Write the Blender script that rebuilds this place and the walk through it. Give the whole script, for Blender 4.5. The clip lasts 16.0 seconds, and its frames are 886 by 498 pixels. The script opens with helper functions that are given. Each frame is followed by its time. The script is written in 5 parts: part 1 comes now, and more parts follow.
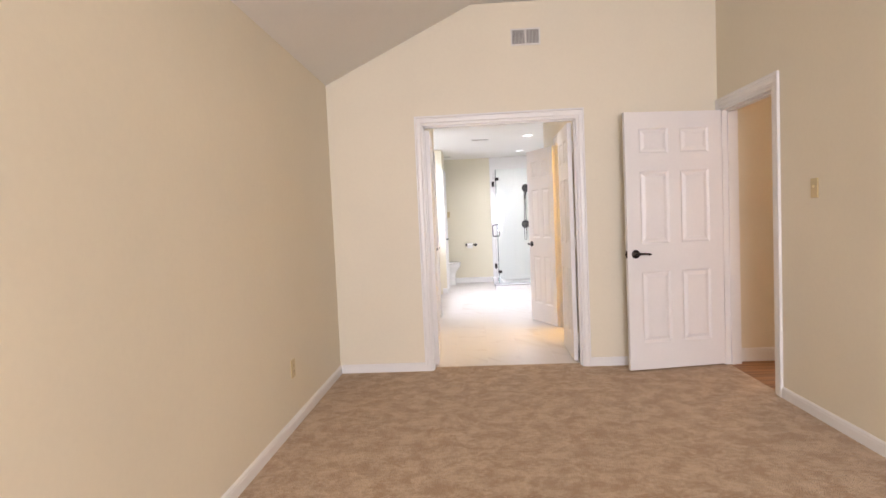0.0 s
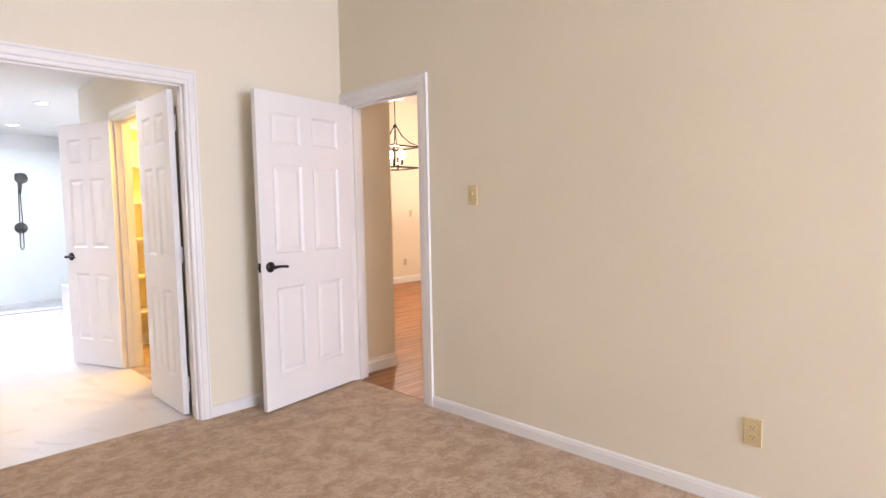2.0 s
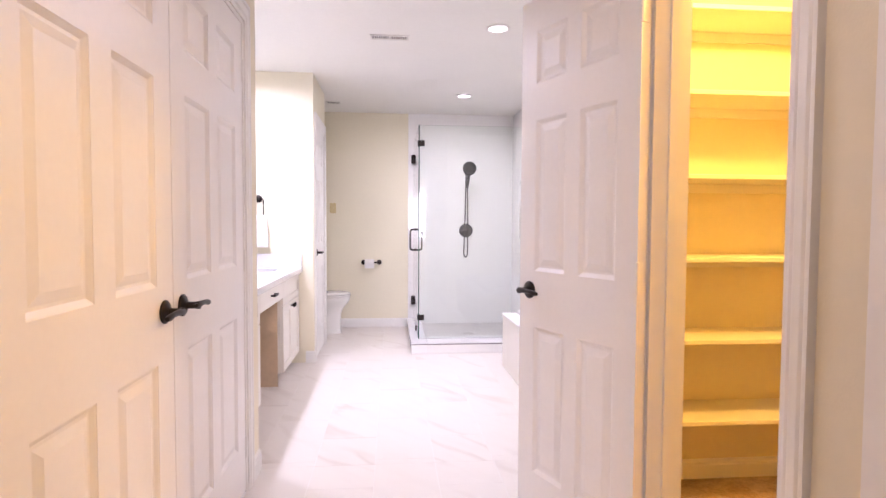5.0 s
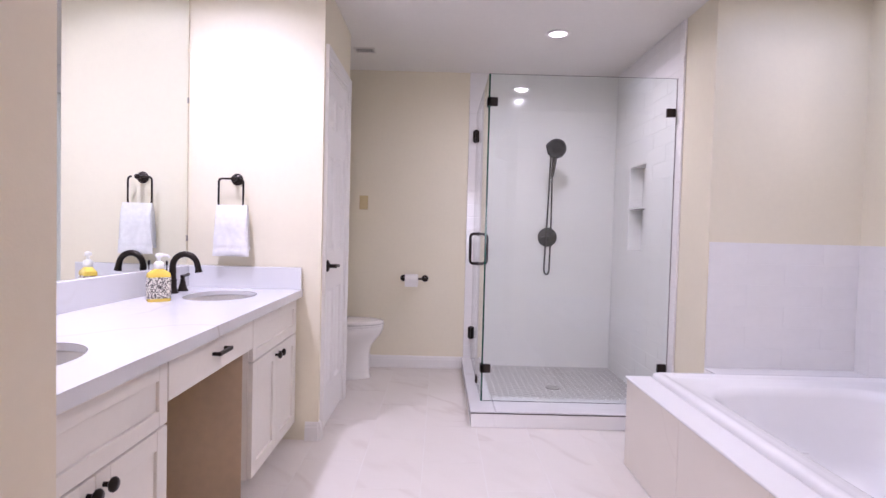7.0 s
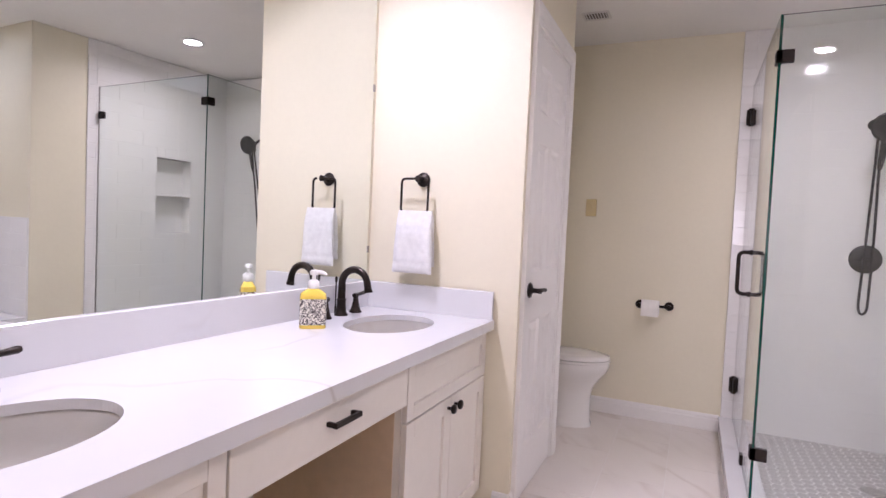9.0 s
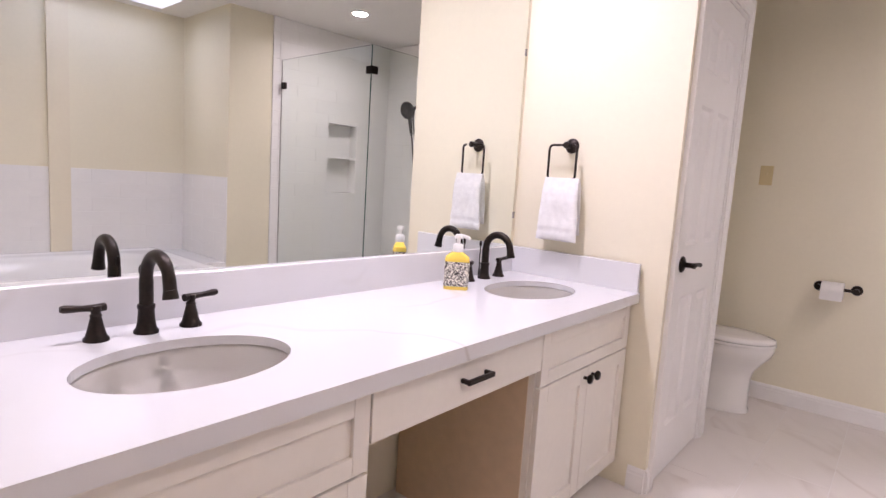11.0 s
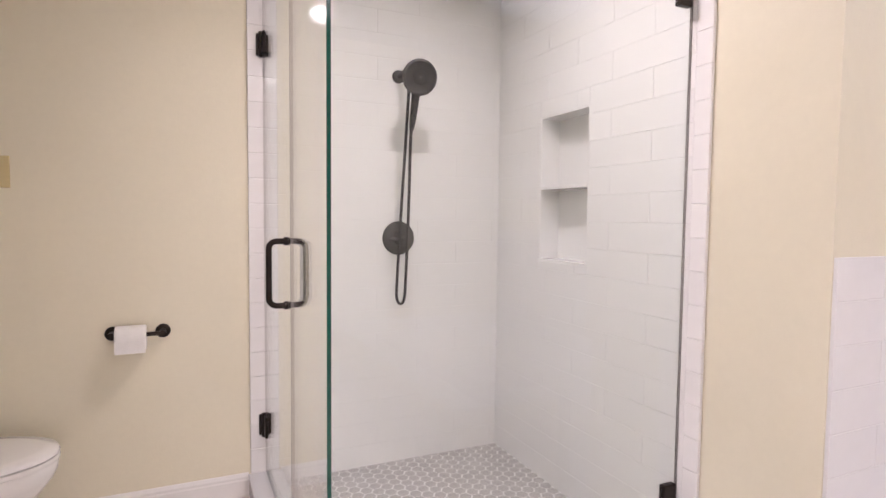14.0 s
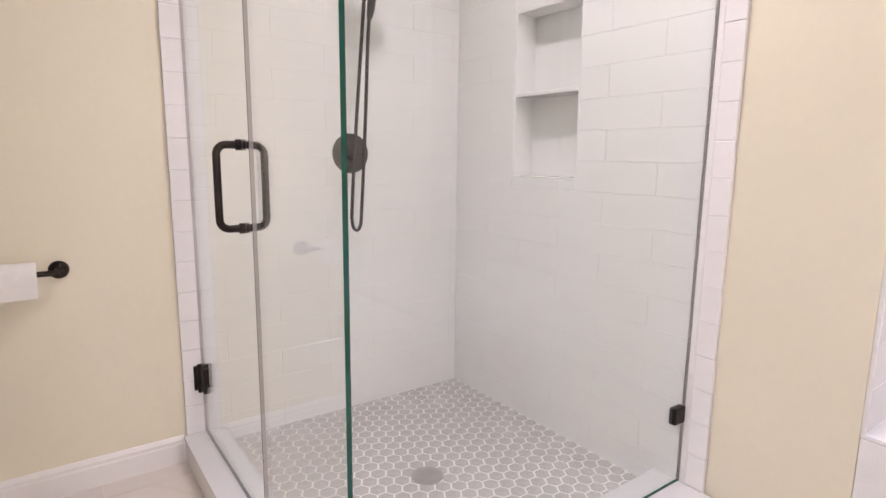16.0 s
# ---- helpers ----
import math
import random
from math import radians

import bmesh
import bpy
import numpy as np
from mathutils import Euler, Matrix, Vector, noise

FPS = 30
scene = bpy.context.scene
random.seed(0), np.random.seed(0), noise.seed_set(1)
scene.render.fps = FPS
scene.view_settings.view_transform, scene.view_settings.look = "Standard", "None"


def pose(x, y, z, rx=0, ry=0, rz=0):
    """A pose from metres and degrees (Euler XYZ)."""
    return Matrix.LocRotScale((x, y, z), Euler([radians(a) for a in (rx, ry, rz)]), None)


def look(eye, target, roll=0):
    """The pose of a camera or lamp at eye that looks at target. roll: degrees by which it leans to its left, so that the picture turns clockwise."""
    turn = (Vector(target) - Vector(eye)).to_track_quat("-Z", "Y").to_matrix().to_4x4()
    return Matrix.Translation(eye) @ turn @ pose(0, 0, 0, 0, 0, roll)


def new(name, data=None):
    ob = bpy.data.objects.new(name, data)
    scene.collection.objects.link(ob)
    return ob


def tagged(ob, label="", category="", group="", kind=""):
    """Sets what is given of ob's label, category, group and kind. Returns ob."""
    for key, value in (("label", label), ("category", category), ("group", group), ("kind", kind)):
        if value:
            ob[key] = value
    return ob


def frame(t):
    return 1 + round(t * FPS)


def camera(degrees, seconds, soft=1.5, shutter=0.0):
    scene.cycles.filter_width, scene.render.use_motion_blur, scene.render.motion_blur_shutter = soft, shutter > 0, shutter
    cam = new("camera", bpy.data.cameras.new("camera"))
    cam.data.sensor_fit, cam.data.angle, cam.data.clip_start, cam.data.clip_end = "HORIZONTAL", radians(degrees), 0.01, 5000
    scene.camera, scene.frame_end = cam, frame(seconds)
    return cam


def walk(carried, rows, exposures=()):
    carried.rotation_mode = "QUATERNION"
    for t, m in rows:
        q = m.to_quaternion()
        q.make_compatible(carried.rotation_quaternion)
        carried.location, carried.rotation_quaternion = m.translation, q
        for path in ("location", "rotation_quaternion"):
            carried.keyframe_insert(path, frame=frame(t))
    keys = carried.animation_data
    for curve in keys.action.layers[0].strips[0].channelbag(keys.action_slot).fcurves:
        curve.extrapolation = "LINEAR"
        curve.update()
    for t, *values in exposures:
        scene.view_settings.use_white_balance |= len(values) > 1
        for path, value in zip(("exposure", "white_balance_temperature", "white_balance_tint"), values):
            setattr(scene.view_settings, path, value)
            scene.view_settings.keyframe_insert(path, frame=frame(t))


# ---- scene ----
cam = camera(76.7, 16.0)
PATH = [
    (0, (0.143, -0.135, 1.266), (0.030, 1.859, 1.162), -2.56),
    (0.5, (-0.051, 0.092, 1.293), (0.325, 2.053, 1.170), -2.26),
    (1, (-0.259, 0.301, 1.274), (0.606, 2.100, 1.140), -1.68),
    (1.5, (-0.336, 0.522, 1.264), (0.997, 2.006, 1.120), -1.34),
    (2, (-0.351, 1.073, 1.281), (1.075, 2.468, 1.135), -1.09),
    (2.5, (-0.231, 1.745, 1.292), (1.008, 3.308, 1.147), -0.94),
    (3, (-0.054, 2.373, 1.302), (0.891, 4.131, 1.167), -0.83),
    (3.5, (0.092, 3.001, 1.272), (0.742, 4.889, 1.148), -0.61),
    (4, (0.196, 3.565, 1.244), (0.634, 5.513, 1.130), -0.15),
    (6.3, (0.321, 5.762, 1.126), (0.374, 7.760, 1.060), 1.05),
    (6.5, (0.310, 5.969, 1.127), (0.352, 7.968, 1.062), 1.29),
    (7, (0.280, 6.349, 1.148), (0.291, 8.348, 1.081), 1.46),
    (7.5, (0.257, 6.696, 1.177), (0.221, 8.694, 1.108), 1.75),
    (8, (0.220, 6.925, 1.203), (0.006, 8.912, 1.124), 2.13),
    (8.5, (0.236, 7.067, 1.215), (-0.297, 8.992, 1.126), 2.42),
    (9, (0.287, 7.140, 1.189), (-0.530, 8.964, 1.109), 2.59),
    (9.2, (0.305, 7.140, 1.188), (-0.615, 8.914, 1.104), 2.72),
    (10.3, (0.325, 7.120, 1.205), (-1.046, 8.566, 1.010), 3.20),
    (11.3, (0.342, 7.134, 1.220), (-0.791, 8.763, 0.970), 3.42),
    (11.5, (0.340, 7.137, 1.229), (-0.657, 8.858, 1.021), 3.08),
    (12, (0.336, 7.201, 1.211), (-0.130, 9.141, 1.078), 2.27),
    (12.5, (0.316, 7.515, 1.225), (0.373, 9.510, 1.100), 1.72),
    (13, (0.269, 7.877, 1.214), (0.664, 9.834, 1.095), 1.11),
    (13.5, (0.229, 8.185, 1.208), (0.908, 10.063, 1.088), 0.76),
    (14, (0.257, 8.476, 1.213), (1.087, 10.291, 1.099), 0.59),
    (14.5, (0.279, 8.697, 1.214), (1.208, 10.464, 1.098), 0.68),
    (15, (0.260, 8.859, 1.204), (1.300, 10.564, 1.093), 0.54),
    (15.5, (0.182, 8.887, 1.155), (1.322, 10.522, 0.995), 0.44),
    (16, (0.131, 8.898, 1.105), (1.288, 10.497, 0.778), 0.62),
]
EXPOSURES = [(0.0, -0.34, 5750, 19), (0.5, -0.02, 5500, 18), (1.0, 0.0, 5300, 16), (2.0, 0.0, 5250, 19), (2.5, -0.07, 5450, 22), (3.2, -0.26, 5650, 25), (4.2, -0.3, 5900, 29), (6.3, -0.95, 5700, 36), (7.5, -1.17, 5750, 35), (8.5, -1.22, 5900, 34), (9.2, -1.24, 6000, 33), (11.5, -1.18, 6350, 33), (12.5, -1.08, 6450, 35), (13.5, -0.93, 6350, 33), (14.5, -0.88, 6350, 28), (16.0, -0.85, 6300, 28)]
walk(cam, [(t, look(eye, target, roll)) for t, eye, target, roll in PATH], EXPOSURES)

# ---- plan, in metres ----
W, N, E, S = -1.036, 4.52, 2.13, -4.7      # bedroom wall faces
N2 = 4.64                                  # bathroom side of the bedroom's north wall
HL, HR = -0.335, 1.085                     # hall wall faces
HLE, HRE = 7.25, 7.19                     # ends of the hall walls
VW, VSLOPE = -1.062, 0.0211               # wall behind the vanity at its north end, and how far it drifts west per metre southwards
HB = -0.352                                # linen closet wall face
VN = 9.335                                 # north end of the vanity recess
LNE = 10.15                                # end of the linen closet wall
BN = 10.978                                # bathroom's back wall
SE = 1.715                                 # shower's east wall
TN, TE, TS = 9.335, 2.53, 7.19            # tub recess
CEIL = 2.44
DOOR_H = 2.03

# ---- world and light ----
world = bpy.data.worlds.new("world")
scene.world = world
world.use_nodes = True
wt = world.node_tree
sky = wt.nodes.new("ShaderNodeTexSky")
sky.sky_type, sky.sun_disc = "NISHITA", False
sky.sun_elevation, sky.sun_rotation = radians(40), radians(200)
wt.nodes["Background"].inputs["Strength"].default_value = 0.12
wt.links.new(sky.outputs[0], wt.nodes["Background"].inputs[0])
sun = new("sun", bpy.data.lights.new("sun", "SUN"))
sun.data.energy, sun.data.angle, sun.data.color = 1.2, radians(12), (1.0, 0.95, 0.88)
sun.matrix_world = look((0, -8, 9), (0.6, 0, 0))


def area_lamp(name, eye, target, sx, sy, watts, color):
    d = bpy.data.lights.new(name, "AREA")
    d.shape, d.size, d.size_y, d.energy, d.color = "RECTANGLE", sx, sy, watts, color
    ob = new(name, d)
    ob.matrix_world = look(eye, target)
    return ob


def point_lamp(name, at, watts, color, radius):
    d = bpy.data.lights.new(name, "POINT")
    d.energy, d.color, d.shadow_soft_size = watts, color, radius
    ob = new(name, d)
    ob.location = at
    return ob


area_lamp("bedroom_window_daylight", (0.55, S + 0.03, 1.5), (0.55, 2, 1.4), 2.3, 1.6, 330, (1.0, 0.97, 0.95))
area_lamp("skylight_daylight", (2.13, 8.63, 2.78), (2.13, 8.63, 0), 0.5, 0.95, 18, (0.74, 0.84, 1.0))
point_lamp("closet_bulb_light", (1.75, 6.1, 2.22), 105, (1.0, 0.58, 0.09), 0.05)
# last three cans are out of sight, added for light over vanity and hall
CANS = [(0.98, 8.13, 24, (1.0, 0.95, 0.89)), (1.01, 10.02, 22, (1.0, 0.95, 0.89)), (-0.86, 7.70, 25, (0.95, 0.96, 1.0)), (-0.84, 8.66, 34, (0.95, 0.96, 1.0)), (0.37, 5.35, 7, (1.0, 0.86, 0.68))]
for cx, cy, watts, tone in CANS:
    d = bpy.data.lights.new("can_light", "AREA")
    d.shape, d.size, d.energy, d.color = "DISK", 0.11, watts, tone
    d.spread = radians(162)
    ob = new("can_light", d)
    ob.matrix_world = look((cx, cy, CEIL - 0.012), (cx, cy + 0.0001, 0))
point_lamp("foyer_pendant_light", (6.9, 6.5, 2.14), 135, (1.0, 0.72, 0.45), 0.06)
point_lamp("chandelier_light", (4.2, 6.3, 1.89), 135, (1.0, 0.72, 0.45), 0.08)

# ---- materials ----


def nodes_of(name):
    m = bpy.data.materials.new(name)
    m.use_nodes = True
    t = m.node_tree
    return m, t, t.nodes["Principled BSDF"]


def mat(name, color, rough=0.5, metal=0.0, vary=0.06, scale=3.0, fine=60.0, bump=0.0, bump_scale=120.0, tint=None, coat=0.0):
    """Painted, glazed or metal surface: two sizes of variation in colour, one in gloss, and fine relief."""
    m, t, b = nodes_of(name)
    co = t.nodes.new("ShaderNodeTexCoord")
    big = t.nodes.new("ShaderNodeTexNoise")
    big.inputs["Scale"].default_value, big.inputs["Detail"].default_value = scale, 4
    small = t.nodes.new("ShaderNodeTexNoise")
    small.inputs["Scale"].default_value, small.inputs["Detail"].default_value = fine, 3
    for n in (big, small):
        t.links.new(co.outputs["Object"], n.inputs["Vector"])
    add = t.nodes.new("ShaderNodeMath")
    add.operation = "ADD"
    half = t.nodes.new("ShaderNodeMath")
    half.operation, half.inputs[1].default_value = "MULTIPLY", 0.4
    t.links.new(small.outputs["Fac"], half.inputs[0])
    t.links.new(big.outputs["Fac"], add.inputs[0])
    t.links.new(half.outputs[0], add.inputs[1])
    ramp = t.nodes.new("ShaderNodeValToRGB")
    ramp.color_ramp.elements[0].position, ramp.color_ramp.elements[1].position = 0.45, 0.95
    dark = tint or tuple(c * (1 - 2 * vary) for c in color)
    ramp.color_ramp.elements[0].color = (*dark, 1)
    ramp.color_ramp.elements[1].color = (*[min(1, c * (1 + vary)) for c in color], 1)
    t.links.new(add.outputs[0], ramp.inputs["Fac"])
    t.links.new(ramp.outputs["Color"], b.inputs["Base Color"])
    rr = t.nodes.new("ShaderNodeMapRange")
    rr.inputs["To Min"].default_value, rr.inputs["To Max"].default_value = max(0.02, rough * 0.85), min(1, rough * 1.15)
    t.links.new(big.outputs["Fac"], rr.inputs["Value"])
    t.links.new(rr.outputs[0], b.inputs["Roughness"])
    b.inputs["Metallic"].default_value = metal
    b.inputs["Coat Weight"].default_value = coat
    if bump:
        bn = t.nodes.new("ShaderNodeTexNoise")
        bn.inputs["Scale"].default_value, bn.inputs["Detail"].default_value = bump_scale, 5
        t.links.new(co.outputs["Object"], bn.inputs["Vector"])
        bp = t.nodes.new("ShaderNodeBump")
        bp.inputs["Strength"].default_value, bp.inputs["Distance"].default_value = bump, 0.004
        t.links.new(bn.outputs["Fac"], bp.inputs["Height"])
        t.links.new(bp.outputs[0], b.inputs["Normal"])
    return m


WALL = mat("cream_wall_paint", (0.78, 0.71, 0.555), 0.55, vary=0.02, scale=1.2, fine=40, bump=0.12, bump_scale=160)
BATHWALL = mat("bathroom_wall_paint", (0.80, 0.742, 0.58), 0.5, vary=0.02, scale=1.2, fine=40, bump=0.10, bump_scale=160)
CEILING = mat("ceiling_paint", (0.82, 0.80, 0.75), 0.7, vary=0.02, scale=1.0, fine=40, bump=0.2, bump_scale=90)
TRIM = mat("white_trim_paint", (0.82, 0.80, 0.77), 0.32, vary=0.02, scale=2, fine=30, bump=0.03, bump_scale=60)
DOORPAINT = mat("white_door_paint", (0.83, 0.81, 0.79), 0.34, vary=0.02, scale=2, fine=50, bump=0.05, bump_scale=90)
CABINET = mat("cabinet_paint", (0.80, 0.76, 0.69), 0.4, vary=0.025, scale=2, fine=40, bump=0.03, bump_scale=80)
BRONZE = mat("oil_rubbed_bronze", (0.030, 0.022, 0.018), 0.38, metal=0.75, vary=0.25, scale=14, fine=120)
BLACK = mat("matte_black_metal", (0.018, 0.017, 0.017), 0.42, metal=0.4, vary=0.2, scale=12, fine=120)
GREYMETAL = mat("dark_grey_shower_metal", (0.05, 0.047, 0.05), 0.42, metal=0.5, vary=0.15, scale=12, fine=120)
SATIN = mat("satin_nickel_plate", (0.42, 0.40, 0.38), 0.42, metal=0.7, vary=0.08, scale=20, fine=200)
STEEL = mat("brushed_steel", (0.36, 0.34, 0.32), 0.35, metal=1.0, vary=0.1, scale=20, fine=200)
PORCELAIN = mat("white_porcelain", (0.84, 0.82, 0.79), 0.1, vary=0.01, scale=2, fine=20, coat=0.4)
BASIN = mat("biscuit_basin_glaze", (0.88, 0.84, 0.78), 0.1, vary=0.015, scale=2, fine=20, coat=0.4)
ACRYLIC = mat("white_tub_acrylic", (0.83, 0.82, 0.82), 0.16, vary=0.01, scale=2, fine=30)
GLAZE = mat("white_glazed_tile", (0.85, 0.835, 0.82), 0.1, vary=0.015, scale=3, fine=25, bump=0.04, bump_scale=14)
GROUT = mat("white_grout", (0.84, 0.83, 0.81), 0.85, vary=0.05, scale=6, fine=200, bump=0.2, bump_scale=300)
HEXTILE = mat("grey_hexagon_tile", (0.47, 0.45, 0.435), 0.35, vary=0.08, scale=9, fine=80, bump=0.05, bump_scale=60)
HEXGROUT = mat("pale_hexagon_grout", (0.84, 0.82, 0.80), 0.8, vary=0.04, scale=8, fine=200)
ALMOND = mat("almond_plastic_plate", (0.62, 0.50, 0.26), 0.35, vary=0.02, scale=5, fine=60)
TOWEL = mat("white_terry_cloth", (0.84, 0.83, 0.82), 0.95, vary=0.05, scale=40, fine=400, bump=0.4, bump_scale=420)
PAPER = mat("white_tissue_paper", (0.85, 0.83, 0.80), 0.95, vary=0.03, scale=20, fine=200, bump=0.2, bump_scale=200)
WHITEPLASTIC = mat("white_pump_plastic", (0.84, 0.83, 0.80), 0.3, vary=0.01)
SOAP = mat("yellow_liquid_soap", (0.86, 0.62, 0.10), 0.12, vary=0.05, scale=10, fine=80, coat=0.5)
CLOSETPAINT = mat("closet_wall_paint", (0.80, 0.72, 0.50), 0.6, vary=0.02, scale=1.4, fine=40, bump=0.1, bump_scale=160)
SHELF = mat("white_shelf_paint", (0.84, 0.80, 0.68), 0.45, vary=0.02)
VENT = mat("painted_vent_metal", (0.74, 0.71, 0.66), 0.45, vary=0.04, scale=8, fine=90)
# dark colour put in for shade inside vents, slots and drain; also the underlay
RECESSDARK = mat("dark_recess_tone", (0.16, 0.145, 0.13), 0.9, vary=0.2)
CAME = mat("lead_came", (0.16, 0.17, 0.19), 0.5, metal=0.6, vary=0.1)
TANPANEL = mat("tan_end_panel", (0.66, 0.50, 0.34), 0.45, vary=0.08, scale=2, fine=26)
BLIND = mat("white_blind_slat", (0.80, 0.79, 0.76), 0.5, vary=0.03)
GRASSY = mat("lawn_outside", (0.10, 0.14, 0.06), 0.9, vary=0.4, scale=2, fine=30)


def carpet_material():
    m, t, b = nodes_of("beige_cut_pile_carpet")
    co = t.nodes.new("ShaderNodeTexCoord")
    tracks = t.nodes.new("ShaderNodeTexNoise")
    tracks.inputs["Scale"].default_value, tracks.inputs["Detail"].default_value, tracks.inputs["Roughness"].default_value = 8.0, 10, 0.74
    tracks.inputs["Distortion"].default_value = 0.25
    pile = t.nodes.new("ShaderNodeTexNoise")
    pile.inputs["Scale"].default_value, pile.inputs["Detail"].default_value = 190, 4
    tuft = t.nodes.new("ShaderNodeTexVoronoi")
    tuft.inputs["Scale"].default_value = 130
    fleck = t.nodes.new("ShaderNodeTexNoise")
    fleck.inputs["Scale"].default_value, fleck.inputs["Detail"].default_value = 42, 5
    for n in (tracks, pile, tuft, fleck):
        t.links.new(co.outputs["Object"], n.inputs["Vector"])
    ramp = t.nodes.new("ShaderNodeValToRGB")
    ramp.color_ramp.elements[0].position, ramp.color_ramp.elements[1].position = 0.42, 0.60
    ramp.color_ramp.elements[0].color = (0.43, 0.278, 0.150, 1)
    ramp.color_ramp.elements[1].color = (0.63, 0.465, 0.295, 1)
    lean = t.nodes.new("ShaderNodeMath")
    lean.operation, lean.inputs[1].default_value = "MULTIPLY_ADD", 0.30
    t.links.new(fleck.outputs["Fac"], lean.inputs[0])
    t.links.new(tracks.outputs["Fac"], lean.inputs[2])
    less = t.nodes.new("ShaderNodeMath")
    less.operation, less.inputs[1].default_value = "SUBTRACT", 0.15
    t.links.new(lean.outputs[0], less.inputs[0])
    t.links.new(less.outputs[0], ramp.inputs["Fac"])
    pr = t.nodes.new("ShaderNodeMapRange")
    pr.inputs["From Min"].default_value, pr.inputs["From Max"].default_value = 0.3, 0.7
    pr.inputs["To Min"].default_value, pr.inputs["To Max"].default_value = 0.72, 1.16
    t.links.new(pile.outputs["Fac"], pr.inputs["Value"])
    mix = t.nodes.new("ShaderNodeMix")
    mix.data_type, mix.blend_type = "RGBA", "MULTIPLY"
    mix.inputs["Factor"].default_value = 1
    t.links.new(ramp.outputs["Color"], mix.inputs["A"])
    t.links.new(pr.outputs[0], mix.inputs["B"])
    t.links.new(mix.outputs["Result"], b.inputs["Base Color"])
    b.inputs["Roughness"].default_value = 1.0
    b.inputs["Sheen Weight"].default_value = 0.25
    bp = t.nodes.new("ShaderNodeBump")
    bp.inputs["Strength"].default_value, bp.inputs["Distance"].default_value = 0.8, 0.006
    sm = t.nodes.new("ShaderNodeMath")
    sm.operation = "ADD"
    t.links.new(tuft.outputs["Distance"], sm.inputs[0])
    t.links.new(pile.outputs["Fac"], sm.inputs[1])
    t.links.new(sm.outputs[0], bp.inputs["Height"])
    t.links.new(bp.outputs[0], b.inputs["Normal"])
    return m


def marble_material(name, base, vein, amount, rough, scale, by_piece=True, turn=None):
    """Polished stone look: soft clouds and thin broken veins; each piece takes its own part of the pattern."""
    m, t, b = nodes_of(name)
    co = t.nodes.new("ShaderNodeTexCoord")
    vec = co.outputs["Object"]
    if by_piece:
        info = t.nodes.new("ShaderNodeObjectInfo")
        mul = t.nodes.new("ShaderNodeMath")
        mul.operation, mul.inputs[1].default_value = "MULTIPLY", 37.0
        t.links.new(info.outputs["Random"], mul.inputs[0])
        off = t.nodes.new("ShaderNodeVectorMath")
        off.operation = "ADD"
        t.links.new(vec, off.inputs[0])
        t.links.new(mul.outputs[0], off.inputs[1])
        vec = off.outputs[0]
    if turn is not None:
        run = t.nodes.new("ShaderNodeMapping")
        run.vector_type = "TEXTURE"
        run.inputs["Rotation"].default_value, run.inputs["Scale"].default_value = (0, 0, radians(turn)), (2.6, 0.75, 1)
        t.links.new(vec, run.inputs["Vector"])
        vec = run.outputs[0]
    warp = t.nodes.new("ShaderNodeTexNoise")
    warp.inputs["Scale"].default_value, warp.inputs["Detail"].default_value = scale * 2.6, 7
    t.links.new(vec, warp.inputs["Vector"])
    wv = t.nodes.new("ShaderNodeVectorMath")
    wv.operation = "MULTIPLY_ADD"
    wv.inputs[1].default_value = (0.11, 0.11, 0.11)
    t.links.new(warp.outputs["Color"], wv.inputs[0])
    t.links.new(vec, wv.inputs[2])
    veins = t.nodes.new("ShaderNodeTexNoise")
    veins.inputs["Scale"].default_value, veins.inputs["Detail"].default_value = scale * 0.9, 2
    t.links.new(wv.outputs[0], veins.inputs["Vector"])
    ridge = t.nodes.new("ShaderNodeMath")
    ridge.operation, ridge.inputs[1].default_value = "SUBTRACT", 0.5
    t.links.new(veins.outputs["Fac"], ridge.inputs[0])
    ab = t.nodes.new("ShaderNodeMath")
    ab.operation = "ABSOLUTE"
    t.links.new(ridge.outputs[0], ab.inputs[0])
    thin = t.nodes.new("ShaderNodeMapRange")
    thin.inputs["From Min"].default_value, thin.inputs["From Max"].default_value = 0.0, 0.011 if turn is None else 0.045
    thin.inputs["To Min"].default_value, thin.inputs["To Max"].default_value = 1.0, 0.0
    t.links.new(ab.outputs[0], thin.inputs["Value"])
    gate = t.nodes.new("ShaderNodeTexNoise")
    gate.inputs["Scale"].default_value = scale * 0.8
    t.links.new(vec, gate.inputs["Vector"])
    gr = t.nodes.new("ShaderNodeMapRange")
    gr.inputs["From Min"].default_value, gr.inputs["From Max"].default_value = 0.50, 0.68
    t.links.new(gate.outputs["Fac"], gr.inputs["Value"])
    f = t.nodes.new("ShaderNodeMath")
    f.operation = "MULTIPLY"
    t.links.new(thin.outputs[0], f.inputs[0])
    t.links.new(gr.outputs[0], f.inputs[1])
    cloud = t.nodes.new("ShaderNodeMath")
    cloud.operation, cloud.inputs[1].default_value = "MULTIPLY_ADD", amount
    cl = t.nodes.new("ShaderNodeMapRange")
    cl.inputs["From Min"].default_value, cl.inputs["From Max"].default_value = 0.5, 0.8
    cl.inputs["To Max"].default_value = 0.09
    t.links.new(warp.outputs["Fac"], cl.inputs["Value"])
    t.links.new(f.outputs[0], cloud.inputs[0])
    t.links.new(cl.outputs[0], cloud.inputs[2])
    mix = t.nodes.new("ShaderNodeMix")
    mix.data_type = "RGBA"
    mix.inputs["A"].default_value, mix.inputs["B"].default_value = (*base, 1), (*vein, 1)
    t.links.new(cloud.outputs[0], mix.inputs["Factor"])
